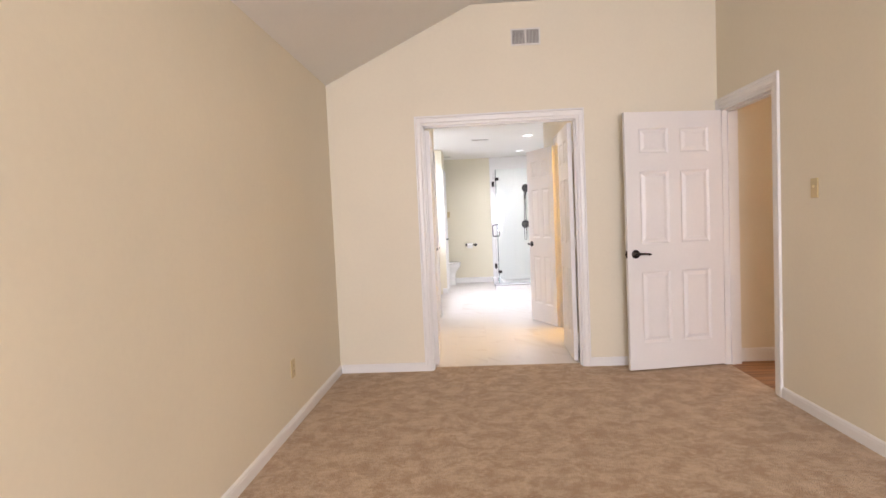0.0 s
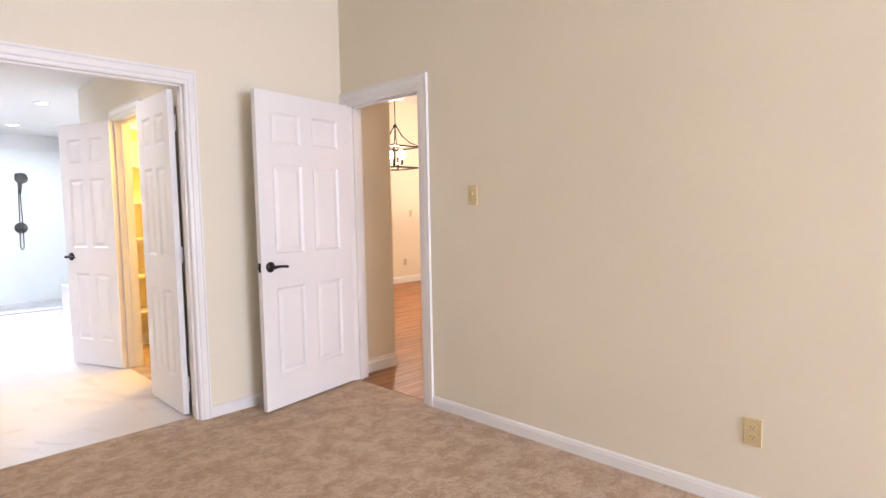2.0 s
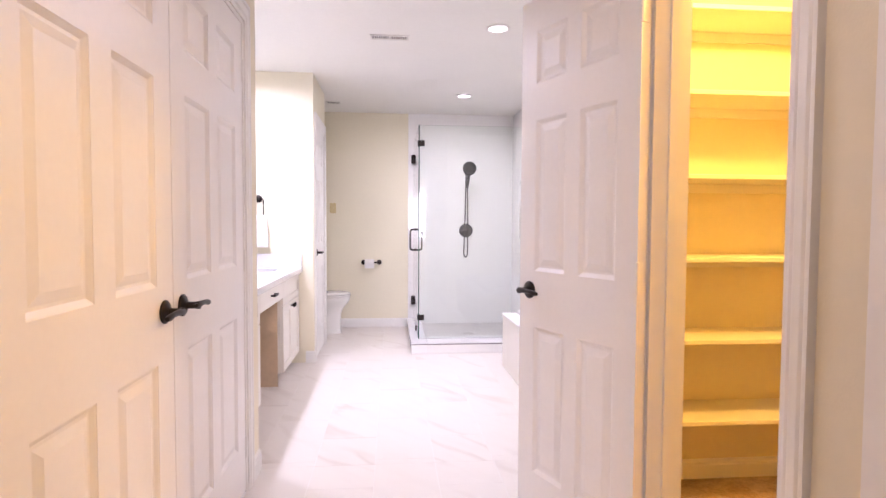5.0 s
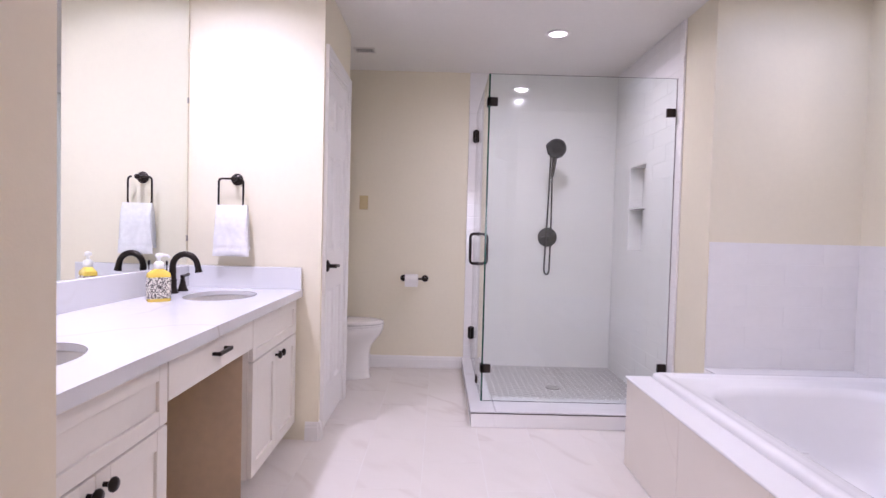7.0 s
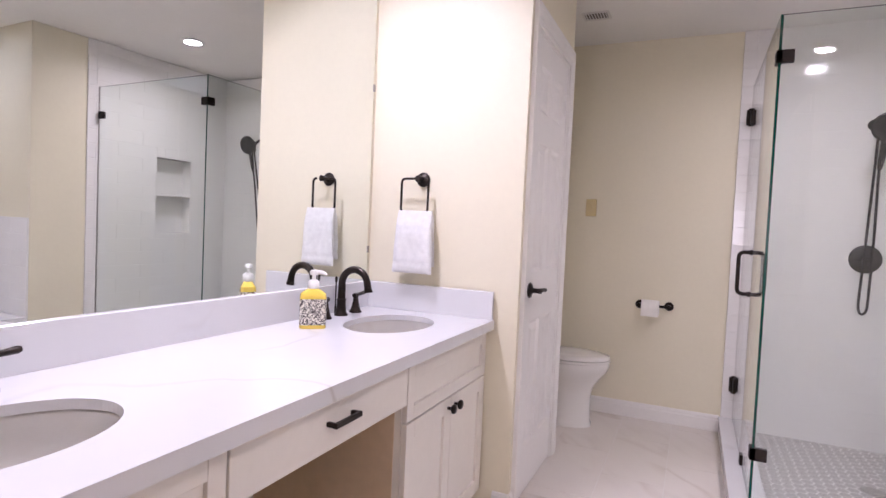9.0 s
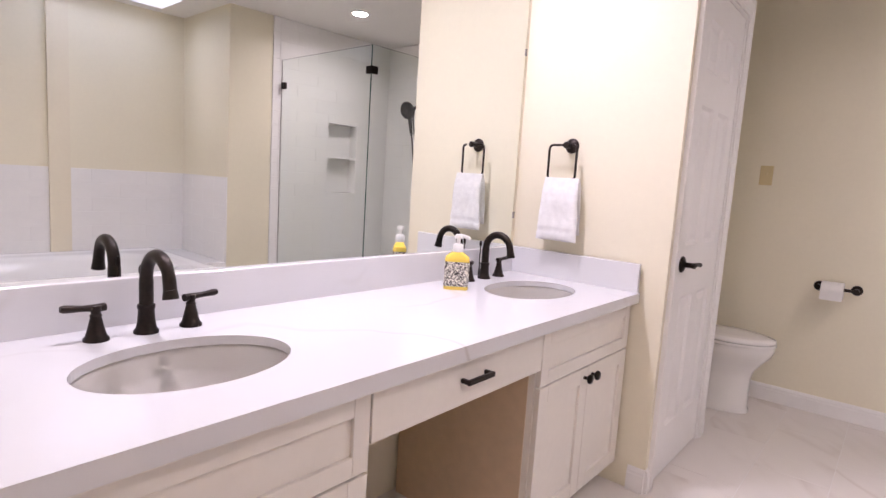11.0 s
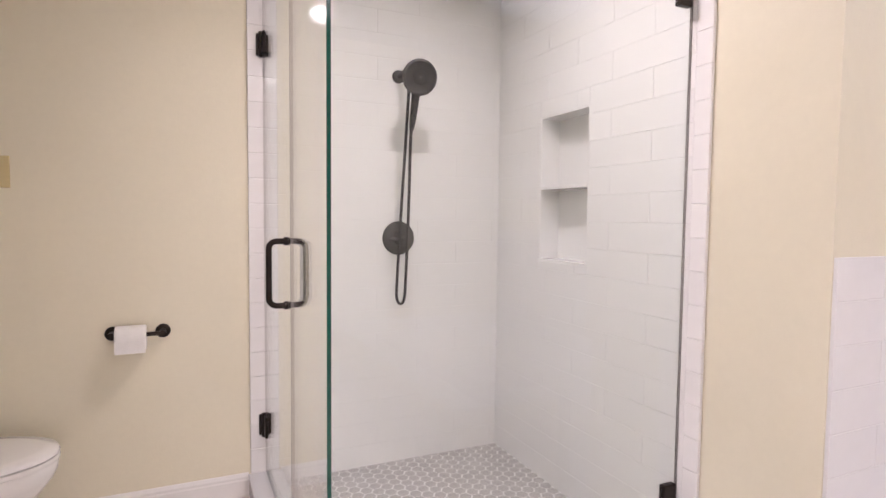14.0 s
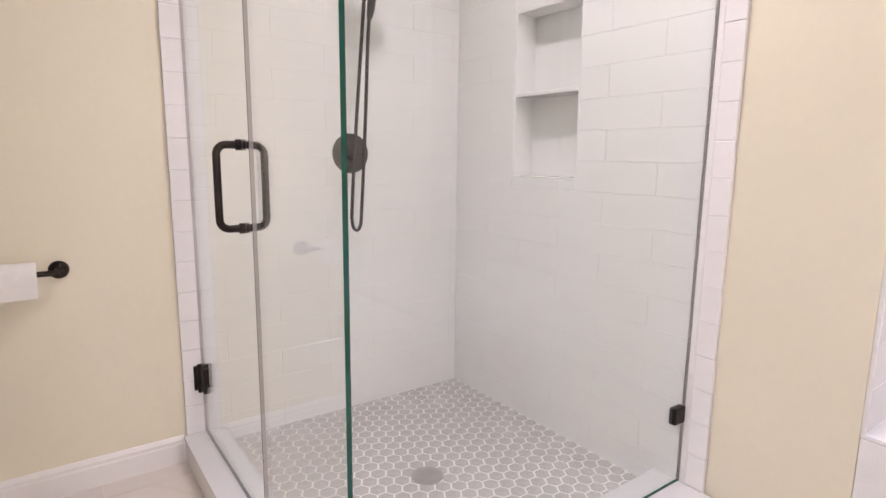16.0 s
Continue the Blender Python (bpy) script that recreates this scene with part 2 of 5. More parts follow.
    t.links.new(mix.outputs["Result"], b.inputs["Base Color"])
    b.inputs["Roughness"].default_value = rough
    return m


def wood_material():
    m, t, b = nodes_of("honey_oak_plank")
    co = t.nodes.new("ShaderNodeTexCoord")
    info = t.nodes.new("ShaderNodeObjectInfo")
    geo = t.nodes.new("ShaderNodeNewGeometry")
    rnd = t.nodes.new("ShaderNodeMath")
    rnd.operation = "ADD"
    t.links.new(info.outputs["Random"], rnd.inputs[0])
    t.links.new(geo.outputs["Random Per Island"], rnd.inputs[1])
    mul = t.nodes.new("ShaderNodeMath")
    mul.operation, mul.inputs[1].default_value = "MULTIPLY", 23.0
    t.links.new(rnd.outputs[0], mul.inputs[0])
    off = t.nodes.new("ShaderNodeVectorMath")
    off.operation = "ADD"
    t.links.new(co.outputs["Object"], off.inputs[0])
    t.links.new(mul.outputs[0], off.inputs[1])
    mp = t.nodes.new("ShaderNodeMapping")
    mp.inputs["Scale"].default_value = (1.3, 22, 10)
    t.links.new(off.outputs[0], mp.inputs["Vector"])
    g = t.nodes.new("ShaderNodeTexNoise")
    g.inputs["Scale"].default_value, g.inputs["Detail"].default_value, g.inputs["Distortion"].default_value = 1.0, 8, 0.8
    t.links.new(mp.outputs[0], g.inputs["Vector"])
    ramp = t.nodes.new("ShaderNodeValToRGB")
    ramp.color_ramp.elements[0].position, ramp.color_ramp.elements[1].position = 0.32, 0.62
    ramp.color_ramp.elements[0].color = (0.155, 0.056, 0.015, 1)
    ramp.color_ramp.elements[1].color = (0.40, 0.185, 0.06, 1)
    t.links.new(g.outputs["Fac"], ramp.inputs["Fac"])
    t.links.new(ramp.outputs["Color"], b.inputs["Base Color"])
    b.inputs["Roughness"].default_value = 0.42
    return m


def glass_material(name, tone, gloss_tone=(1, 1, 1)):
    m = bpy.data.materials.new(name)
    m.use_nodes = True
    t = m.node_tree
    t.nodes.remove(t.nodes["Principled BSDF"])
    lw = t.nodes.new("ShaderNodeLayerWeight")
    lw.inputs["Blend"].default_value = 0.5
    pw = t.nodes.new("ShaderNodeMath")
    pw.operation, pw.inputs[1].default_value = "POWER", 5.0
    t.links.new(lw.outputs["Facing"], pw.inputs[0])
    fr = t.nodes.new("ShaderNodeMath")
    fr.operation, fr.inputs[1].default_value, fr.inputs[2].default_value = "MULTIPLY_ADD", 0.9, 0.035
    t.links.new(pw.outputs[0], fr.inputs[0])
    tr = t.nodes.new("ShaderNodeBsdfTransparent")
    tr.inputs["Color"].default_value = (*tone, 1)
    gl = t.nodes.new("ShaderNodeBsdfGlossy")
    gl.inputs["Roughness"].default_value, gl.inputs["Color"].default_value = 0.0, (*gloss_tone, 1)
    mx = t.nodes.new("ShaderNodeMixShader")
    t.links.new(fr.outputs[0], mx.inputs[0])
    t.links.new(tr.outputs[0], mx.inputs[1])
    t.links.new(gl.outputs[0], mx.inputs[2])
    t.links.new(mx.outputs[0], t.nodes["Material Output"].inputs["Surface"])
    return m


def glow(name, color, strength):
    m, t, b = nodes_of(name)
    b.inputs["Base Color"].default_value = (*color, 1)
    b.inputs["Emission Color"].default_value = (*color, 1)
    b.inputs["Emission Strength"].default_value = strength
    return m


def mirror_material():
    m, t, b = nodes_of("silvered_mirror")
    b.inputs["Base Color"].default_value = (0.90, 0.93, 0.91, 1)
    b.inputs["Metallic"].default_value, b.inputs["Roughness"].default_value = 1.0, 0.0
    return m


def label_material():
    """Soap label: dark scrolls on white."""
    m, t, b = nodes_of("scrolled_soap_label")
    co = t.nodes.new("ShaderNodeTexCoord")
    n = t.nodes.new("ShaderNodeTexNoise")
    n.inputs["Scale"].default_value, n.inputs["Detail"].default_value, n.inputs["Distortion"].default_value = 95, 1, 2.2
    t.links.new(co.outputs["Object"], n.inputs["Vector"])
    r = t.nodes.new("ShaderNodeValToRGB")
    r.color_ramp.interpolation = "CONSTANT"
    r.color_ramp.elements[0].color = (0.03, 0.02, 0.02, 1)
    r.color_ramp.elements[1].position, r.color_ramp.elements[1].color = 0.5, (0.80, 0.76, 0.66, 1)
    t.links.new(n.outputs["Fac"], r.inputs["Fac"])
    t.links.new(r.outputs["Color"], b.inputs["Base Color"])
    b.inputs["Roughness"].default_value = 0.4
    return m


CARPET = carpet_material()
FLOORTILE = marble_material("marble_look_floor_tile", (0.74, 0.69, 0.64), (0.42, 0.33, 0.26), 0.42, 0.28, 2.6, turn=-52)
QUARTZ = marble_material("veined_white_quartz", (0.70, 0.695, 0.705), (0.40, 0.35, 0.30), 0.7, 0.14, 1.3, by_piece=False)
WOOD = wood_material()
GLASS = glass_material("clear_shower_glass", (0.96, 0.985, 0.973))
GLASSEDGE = mat("green_glass_edge", (0.004, 0.075, 0.05), 0.12, vary=0.2, scale=4, fine=30)
SEAL = mat("grey_silicone_seal", (0.30, 0.27, 0.25), 0.5, vary=0.1)
DARKEDGE = mat("dark_glass_edge", (0.05, 0.06, 0.055), 0.12, vary=0.2, scale=4, fine=30)
PANE = glass_material("window_glass", (0.97, 0.98, 0.98))
MIRROR = mirror_material()
LABEL = label_material()
BULB = glow("warm_bulb_glass", (1.0, 0.80, 0.52), 30.0)
CANGLOW = glow("can_light_lens", (1.0, 0.95, 0.88), 9.0)
# this glass emits by itself, standing in for daylight through the front door
GLOWGLASS = glow("glowing_leaded_glass", (0.50, 0.66, 0.92), 0.75)

# ---- mesh helpers ----


def mesh_object(name, bm, material, smooth=None):
    me = bpy.data.meshes.new(name)
    bmesh.ops.recalc_face_normals(bm, faces=bm.faces)
    bm.to_mesh(me)
    bm.free()
    for mt in (material if isinstance(material, (list, tuple)) else [material]):
        me.materials.append(mt)
    if smooth:
        me.shade_smooth()
        me.set_sharp_from_angle(angle=radians(smooth))
    return new(name, me)


def part(name, bm, material, parent, label="", smooth=None):
    ob = mesh_object(name, bm, material, smooth)
    ob.parent = parent
    if label:
        ob["label"] = label
    return ob


def thing(name, at, label, category, group="", rz=0.0):
    ob = new(name)
    ob.empty_display_size = 0.1
    ob.location, ob.rotation_euler = at, (0, 0, radians(rz))
    return tagged(ob, label, category, group)


def setting(name, bm, material, label="", smooth=None, category=""):
    return tagged(mesh_object(name, bm, material, smooth), label, category, kind="structure")


def box(bm, x0, x1, y0, y1, z0, z1, bevel=0.0, seg=1, index=0):
    made = bmesh.ops.create_cube(bm, size=1.0)["verts"]
    for v in made:
        v.co = Vector((x0 + (v.co.x + 0.5) * (x1 - x0), y0 + (v.co.y + 0.5) * (y1 - y0), z0 + (v.co.z + 0.5) * (z1 - z0)))
    for f in {f for v in made for f in v.link_faces}:
        f.material_index = index
    if bevel:
        edges = list({e for v in made for e in v.link_edges})
        bmesh.ops.bevel(bm, geom=edges, offset=bevel, segments=seg, profile=0.5, affect="EDGES")
    return bm


def boxes(*rows, bevel=0.0, seg=1):
    bm = bmesh.new()
    for r in rows:
        box(bm, *r, bevel=bevel, seg=seg)
    return bm


def loft(bm, loops, cap0=True, cap1=True, closed=True):
    """Skin between loops of equal length."""
    rows = [[bm.verts.new(p) for p in lp] for lp in loops]
    n = len(rows[0])
    for a, b in zip(rows, rows[1:]):
        for i in range(n if closed else n - 1):
            j = (i + 1) % n
            bm.faces.new((a[i], a[j], b[j], b[i]))
    if cap0:
        bm.faces.new(rows[0])
    if cap1:
        bm.faces.new(list(reversed(rows[-1])))
    return bm


def lathe(bm, profile, segs=28, m=Matrix()):
    """profile: (radius, height) pairs round z."""
    loops = []
    for r, h in profile:
        r = max(r, 1e-4)
        loops.append([m @ Vector((r * math.cos(2 * math.pi * i / segs), r * math.sin(2 * math.pi * i / segs), h)) for i in range(segs)])
    return loft(bm, loops)


def tube(bm, pts, radius, segs=12, closed=False):
    """Round bar along points; radius a number or one a point."""
    pts = [Vector(p) for p in pts]
    n = len(pts)
    rad = radius if isinstance(radius, (list, tuple)) else [radius] * n
    loops, side = [], None
    for i, p in enumerate(pts):
        if closed:
            d = (pts[(i + 1) % n] - pts[i - 1]).normalized()
        else:
            d = (pts[min(i + 1, n - 1)] - pts[max(i - 1, 0)]).normalized()
        if side is None:
            side = d.orthogonal().normalized()
        side = (side - d * side.dot(d)).normalized()
        up = d.cross(side)
        loops.append([p + rad[i] * (math.cos(2 * math.pi * k / segs) * side + math.sin(2 * math.pi * k / segs) * up) for k in range(segs)])
    if closed:
        loops.append(loops[0])
    return loft(bm, loops, not closed, not closed)


def arc(c, r, a0, a1, u, v, n=8):
    """Points of an arc in the plane of u and v, angles in degrees."""
    c, u, v = Vector(c), Vector(u), Vector(v)
    return [c + r * (math.cos(radians(a0 + (a1 - a0) * i / n)) * u + math.sin(radians(a0 + (a1 - a0) * i / n)) * v) for i in range(n + 1)]


def rounded_rect(w, h, r, u, v, c, n=6):
    """Points of a rounded rectangle, closed, in the plane of u and v round c."""
    u, v, c = Vector(u), Vector(v), Vector(c)
    out = []
    for sx, sy, a in ((1, 1, 0), (-1, 1, 90), (-1, -1, 180), (1, -1, 270)):
        out += arc(c + u * sx * (w / 2 - r) + v * sy * (h / 2 - r), r, a, a + 90, u, v, n)
    return out


def wall_boxes(axis, at, thick, a0, a1, z0, z1, holes=()):
    """Boxes of a wall across axis at 'at', thick to its far side, from a0 to a1 along, with openings (a0, a1, z0, z1)."""
    out = []
    lo, hi = min(at, at + thick), max(at, at + thick)

    def put(p, q, r, s):
        if q - p > 1e-6 and s - r > 1e-6:
            out.append((lo, hi, p, q, r, s) if axis == "x" else (p, q, lo, hi, r, s))
    cur = a0
    for h0, h1, k0, k1 in sorted(holes):
        put(cur, h0, z0, z1)
        put(h0, h1, z0, k0)
        put(h0, h1, k1, z1)
        cur = h1
    put(cur, a1, z0, z1)
    return out


# ---- bedroom shell ----
BO0, BO1, BTOP = -0.246, 1.005, 2.045     # opening to the bathroom hall
DO0, DO1 = 3.685, 4.462                   # opening to the entrance hall
setting("wall_west", boxes(*wall_boxes("x", W, -0.12, S - 0.12, N, 0, 2.42)), WALL, "cream painted bedroom wall")


def gable(y0, y1, holes_low):
    """A wall across y under the vault: low part with openings, and the gable above it."""
    bm = boxes(*wall_boxes("y", y0, y1 - y0, W - 0.12, E + 0.12, 0, 2.42, holes_low))
    loop = [(W - 0.12, 2.42), (W, 2.42), (0.186, 3.0), (E + 0.12, 3.0), (E + 0.12, 2.42)]
    loft(bm, [[(x, y0, z) for x, z in loop], [(x, y1, z) for x, z in loop]])
    return bm


setting("wall_north", gable(N, N2, [(BO0, BO1, 0, BTOP)]), WALL, "cream painted bedroom wall with a double doorway")
WIN = (-0.6, 1.7, 0.7, 2.3)
setting("wall_south", gable(S, S - 0.14, [WIN]), WALL, "cream painted bedroom wall with a window")
setting("wall_east", boxes(*wall_boxes("x", E, 0.12, S - 0.14, N2, 0, 3.0, [(DO0, DO1, 0, BTOP)])), WALL, "cream painted bedroom wall with a doorway")
bm = bmesh.new()
prof = [(W - 0.12, 2.422), (W, 2.422), (0.186, 3.002), (E + 0.12, 3.002), (E + 0.12, 3.15), (0.15, 3.15), (W - 0.12, 2.6)]
loft(bm, [[(x, S - 0.14, z) for x, z in prof], [(x, N2, z) for x, z in prof]])
setting("ceiling_bedroom", bm, CEILING, "white vaulted bedroom ceiling")
setting("floor_bedroom", boxes((W - 0.02, E + 0.03, S - 0.02, N2 - 0.015, -0.06, 0.0)), CARPET, "beige cut-pile carpet", category="carpet")

# ground outside, lawn to the horizon
setting("ground", boxes((-400, 400, -800, S - 0.16, -0.3, -0.12)), GRASSY, "lawn outside the bedroom window")


def base_profile(h=0.092, t=0.014):
    return [(0, 0), (t, 0), (t, h * 0.70), (t * 0.80, h * 0.76), (t * 0.80, h * 0.86), (t * 0.35, h * 0.97), (0, h)]


def run_profile(bm, prof, p, q, out):
    """Moulding of a profile (out, up) from p to q along the floor plan; out is the way off the wall."""
    p, q, out = Vector((*p, 0)), Vector((*q, 0)), Vector((*out, 0))
    loft(bm, [[p + out * a + Vector((0, 0, b)) for a, b in prof], [q + out * a + Vector((0, 0, b)) for a, b in prof]])


def baseboard(runs, label="white moulded baseboard", h=0.092):
    for p, q, out in runs:
        bm = bmesh.new()
        run_profile(bm, base_profile(h), p, q, out)
        setting("baseboard", bm, TRIM, label)


CAS = 0.078
baseboard([((W, S), (W, N), (1, 0)), ((W + 0.014, N), (BO0 - 0.067, N), (0, -1)), ((BO1 + 0.064, N), (E, N), (0, -1)),
           ((E, S), (E, DO0 - CAS + 0.01), (-1, 0)), ((W, S), (E, S), (0, 1))], h=0.072)


def casing_profile(w=CAS, t=0.018):
    """Across the casing from the opening outwards: (across, out)."""
    return [(0, 0), (0, t * 0.55), (w * 0.12, t * 0.62), (w * 0.22, t * 0.52), (w * 0.34, t * 0.85), (w * 0.66, t * 0.92), (w * 0.76, t * 0.72), (w * 0.86, t), (w, t), (w, 0)]


def casing(axis, at, out, a0, a1, top, wl=CAS, wr=CAS, label="white moulded door casing"):
    """Mitred trim round an opening in a wall across axis; wl, wr: widths of the two legs."""
    bm = bmesh.new()
    prof = casing_profile()

    def place(a, d, z):
        return Vector((at + out * d, a, z)) if axis == "x" else Vector((a, at + out * d, z))
    fl, fr = wl / CAS, wr / CAS
    loops = []
    for a, sgn, z, kx, kz in ((a0, -1, 0, fl, 0), (a0, -1, top, fl, 1), (a1, 1, top, fr, 1), (a1, 1, 0, fr, 0)):
        loops.append([place(a + sgn * w * kx, d, z + w * kz) for w, d in prof])
    loft(bm, loops)
    return setting("door_casing", bm, TRIM, label)


def jamb(axis, at, thick, a0, a1, top, t=0.018, stop=None):
    """Lining of an opening, with a door stop."""
    bm = bmesh.new()
    lo, hi = min(at, at + thick) - 0.002, max(at, at + thick) + 0.002

    def put(p, q, l, h, z0, z1):
        box(bm, *((l, h, p, q, z0, z1) if axis == "x" else (p, q, l, h, z0, z1)))
    put(a0 - 0.001, a0 + t, lo, hi, 0, top)
    put(a1 - t, a1 + 0.001, lo, hi, 0, top)
    put(a0 + t, a1 - t, lo, hi, top - t, top + 0.001)
    if stop:
        s0, s1 = stop
        put(a0 + t, a0 + t + 0.011, s0, s1, 0, top - t)
        put(a1 - t - 0.011, a1 - t, s0, s1, 0, top - t)
        put(a0 + t, a1 - t, s0, s1, top - t - 0.011, top - t)
    return setting("door_jamb", bm, TRIM, "white painted door jamb")


casing("y", N, -1, BO0, BO1, BTOP, 0.067, 0.064)
casing("y", N2, 1, BO0, BO1, BTOP, 0.07, 0.07)
jamb("y", N, N2 - N, BO0, BO1, BTOP, 0.003, stop=(N + 0.03, N + 0.065))
casing("x", E, -1, DO0, DO1, BTOP, CAS, 0.054)
casing("x", E + 0.12, 1, DO0, DO1, BTOP)
jamb("x", E, 0.12, DO0, DO1, BTOP, stop=(E + 0.04, E + 0.075))

# ---- hall and bathroom shell ----
LC0, LC1 = 5.43, 7.03                     # double closet in the hall's west wall
RC0, RC1 = 5.56, 6.175                    # walk-in closet's doorway
LN0, LN1 = 9.42, 10.06                   # linen closet's doorway
setting("wall_hall_west", boxes(*wall_boxes("x", HL, -0.11, N2, HLE, 0, CEIL, [(LC0, LC1, 0, BTOP)]), (W - 0.04, HL - 0.11, HLE - 0.11, HLE, 0, CEIL)), WALL, "cream painted hall wall")
setting("wall_hall_east", boxes(*wall_boxes("x", HR, 0.11, N2, HRE, 0, CEIL, [(RC0, RC1, 0, BTOP)])), WALL, "cream painted hall wall")
bm = bmesh.new()
loft(bm, [[(W - 0.30, HLE - 0.11, z), (VW - VSLOPE * (VN - HLE + 0.11), HLE - 0.11, z), (VW, VN, z), (W - 0.30, VN, z)] for z in (0, CEIL)])
setting("wall_vanity", bm, BATHWALL, "pale cream wall behind the vanity")
setting("wall_towel", boxes((W - 0.20, HB - 0.11, VN, VN + 0.1, 0, CEIL)), BATHWALL, "pale cream wall at the end of the vanity")
setting("wall_linen", boxes(*wall_boxes("x", HB, -0.11, VN, LNE, 0, CEIL, [(LN0, LN1, 0, BTOP)])), BATHWALL, "pale cream bathroom wall with a linen closet door")
setting("wall_linen_north", boxes((-0.97, HB - 0.11, LNE - 0.1, LNE, 0, CEIL)), BATHWALL)
setting("wall_toilet_west", boxes((-0.97, -0.87, LNE, BN, 0, CEIL)), BATHWALL)
setting("wall_back", boxes((-0.97, SE + 0.12, BN, BN + 0.12, 0, CEIL)), BATHWALL, "cream painted bathroom wall")
NI = (10.262, 10.598, 1.022, 1.66)       # niche in the shower's east wall
setting("wall_shower_east", boxes(*wall_boxes("x", SE, 0.10, TN, BN, 0, CEIL, [NI]), (SE + 0.10, SE + 0.14, TN + 0.1, BN, 0, CEIL)), BATHWALL, "pale cream bathroom wall with a shower niche")
setting("wall_tub_north", boxes((SE + 0.1, TE + 0.06, TN, TN + 0.1, 0, CEIL)), BATHWALL, "pale wall above the bathtub")
setting("wall_tub_east", boxes((TE, TE + 0.06, TS, TN, 0, CEIL)), BATHWALL)
setting("wall_tub_south", boxes((HR + 0.11, TE + 0.06, TS - 0.11, TS, 0, CEIL)), BATHWALL)
SK = (1.86, 2.40, 8.12, 9.10)            # skylight
setting("ceiling_bathroom", boxes((W - 0.30, SK[0], N2, BN + 0.12, CEIL, CEIL + 0.1), (SK[1], TE + 0.06, N2, BN + 0.12, CEIL, CEIL + 0.1),
                                  (SK[0], SK[1], N2, SK[2], CEIL, CEIL + 0.1), (SK[0], SK[1], SK[3], BN + 0.12, CEIL, CEIL + 0.1)), CEILING, "white bathroom ceiling")
bm = boxes((SK[0] - 0.02, SK[0], SK[2] - 0.02, SK[3] + 0.02, CEIL + 0.1, CEIL + 0.42), (SK[1], SK[1] + 0.02, SK[2] - 0.02, SK[3] + 0.02, CEIL + 0.1, CEIL + 0.42),
           (SK[0], SK[1], SK[2] - 0.02, SK[2], CEIL + 0.1, CEIL + 0.42), (SK[0], SK[1], SK[3], SK[3] + 0.02, CEIL + 0.1, CEIL + 0.42))
setting("window_2", bm, TRIM, "white skylight shaft above the bathtub")
ob = setting("skylight_pane", boxes((SK[0] - 0.02, SK[1] + 0.02, SK[2] - 0.02, SK[3] + 0.02, CEIL + 0.42, CEIL + 0.43)), PANE, "clear skylight pane")
ob.visible_shadow = False
setting("floor_bathroom_bed", boxes((W - 0.15, TE, N2 - 0.015, BN, -0.06, -0.0014)), GROUT, "pale floor grout")

# walk-in closet
setting("floor_closet", boxes((HR + 0.004, 2.55, N2, TS - 0.11, -0.0035, 0.002)), CARPET, "beige closet carpet")
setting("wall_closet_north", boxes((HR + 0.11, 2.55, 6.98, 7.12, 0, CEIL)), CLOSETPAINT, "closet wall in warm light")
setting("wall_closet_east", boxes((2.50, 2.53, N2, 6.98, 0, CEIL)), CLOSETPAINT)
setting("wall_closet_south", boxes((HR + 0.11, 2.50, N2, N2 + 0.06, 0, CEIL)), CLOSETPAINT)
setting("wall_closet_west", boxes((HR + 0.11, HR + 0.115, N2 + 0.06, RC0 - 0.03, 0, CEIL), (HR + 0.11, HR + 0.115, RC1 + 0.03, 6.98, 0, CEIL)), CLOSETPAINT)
baseboard([((HR + 0.115, 6.98), (2.50, 6.98), (0, -1))], "white closet baseboard")

casing("x", HL, 1, LC0, LC1, BTOP, 0.06, 0.06)
jamb("x", HL, -0.11, LC0, LC1, BTOP)
casing("x", HR, -1, RC0, RC1, BTOP, 0.07, 0.07)
jamb("x", HR, 0.11, RC0, RC1, BTOP, stop=(HR + 0.045, HR + 0.075))
casing("x", HB, 1, LN0, LN1, BTOP, 0.055, 0.055)
jamb("x", HB, -0.11, LN0, LN1, BTOP)
baseboard([((HL, N2), (HL, LC0 - 0.06), (1, 0)), ((HL, LC1 + 0.06), (HL, HLE), (1, 0)), ((HR, N2), (HR, RC0 - 0.07), (-1, 0)), ((HR, RC1 + 0.07), (HR, HRE), (-1, 0)),
           ((HB - 0.07, VN), (HB, VN), (0, -1)), ((HB, VN), (HB, LN0 - 0.055), (1, 0)), ((HB, LN1 + 0.055), (HB, LNE), (1, 0)),
           ((-0.87, BN), (0.486, BN), (0, -1)), ((HB - 0.4, LNE), (HB, LNE), (0, 1))], h=0.10)

# ---- entrance hall beyond the bedroom door ----
FX, FY = 8.10, 8.33
FD0, FD1 = 7.02, 7.93
setting("floor_entry_bed", boxes((E + 0.03, FX, 2.4, FY, -0.06, -0.006)), RECESSDARK, "underlay")
setting("wall_entry_north", boxes((E + 0.12, 2.60, 4.53, 4.70, 0, 3.3), (2.535, 2.60, 4.70, FY, 0, 3.3)), WALL, "cream painted entrance hall wall")
setting("wall_entry_door", boxes(*wall_boxes("y", FY, 0.14, 2.50, FX + 0.1, 0, 3.12, [(FD0, FD1, 0, 2.06)])), WALL, "cream painted wall with the front door")
setting("wall_entry_east", boxes((FX, FX + 0.1, 2.3, FY, 0, 4.2)), WALL, "cream painted entrance hall wall")
setting("wall_entry_south", boxes((E + 0.12, FX + 0.1, 2.3, 2.4, 0, 4.2)), WALL)
setting("wall_entry_west", boxes((E + 0.12, E + 0.14, 2.4, DO0 - 0.1, 0, 3.3)), WALL)
bm = bmesh.new()
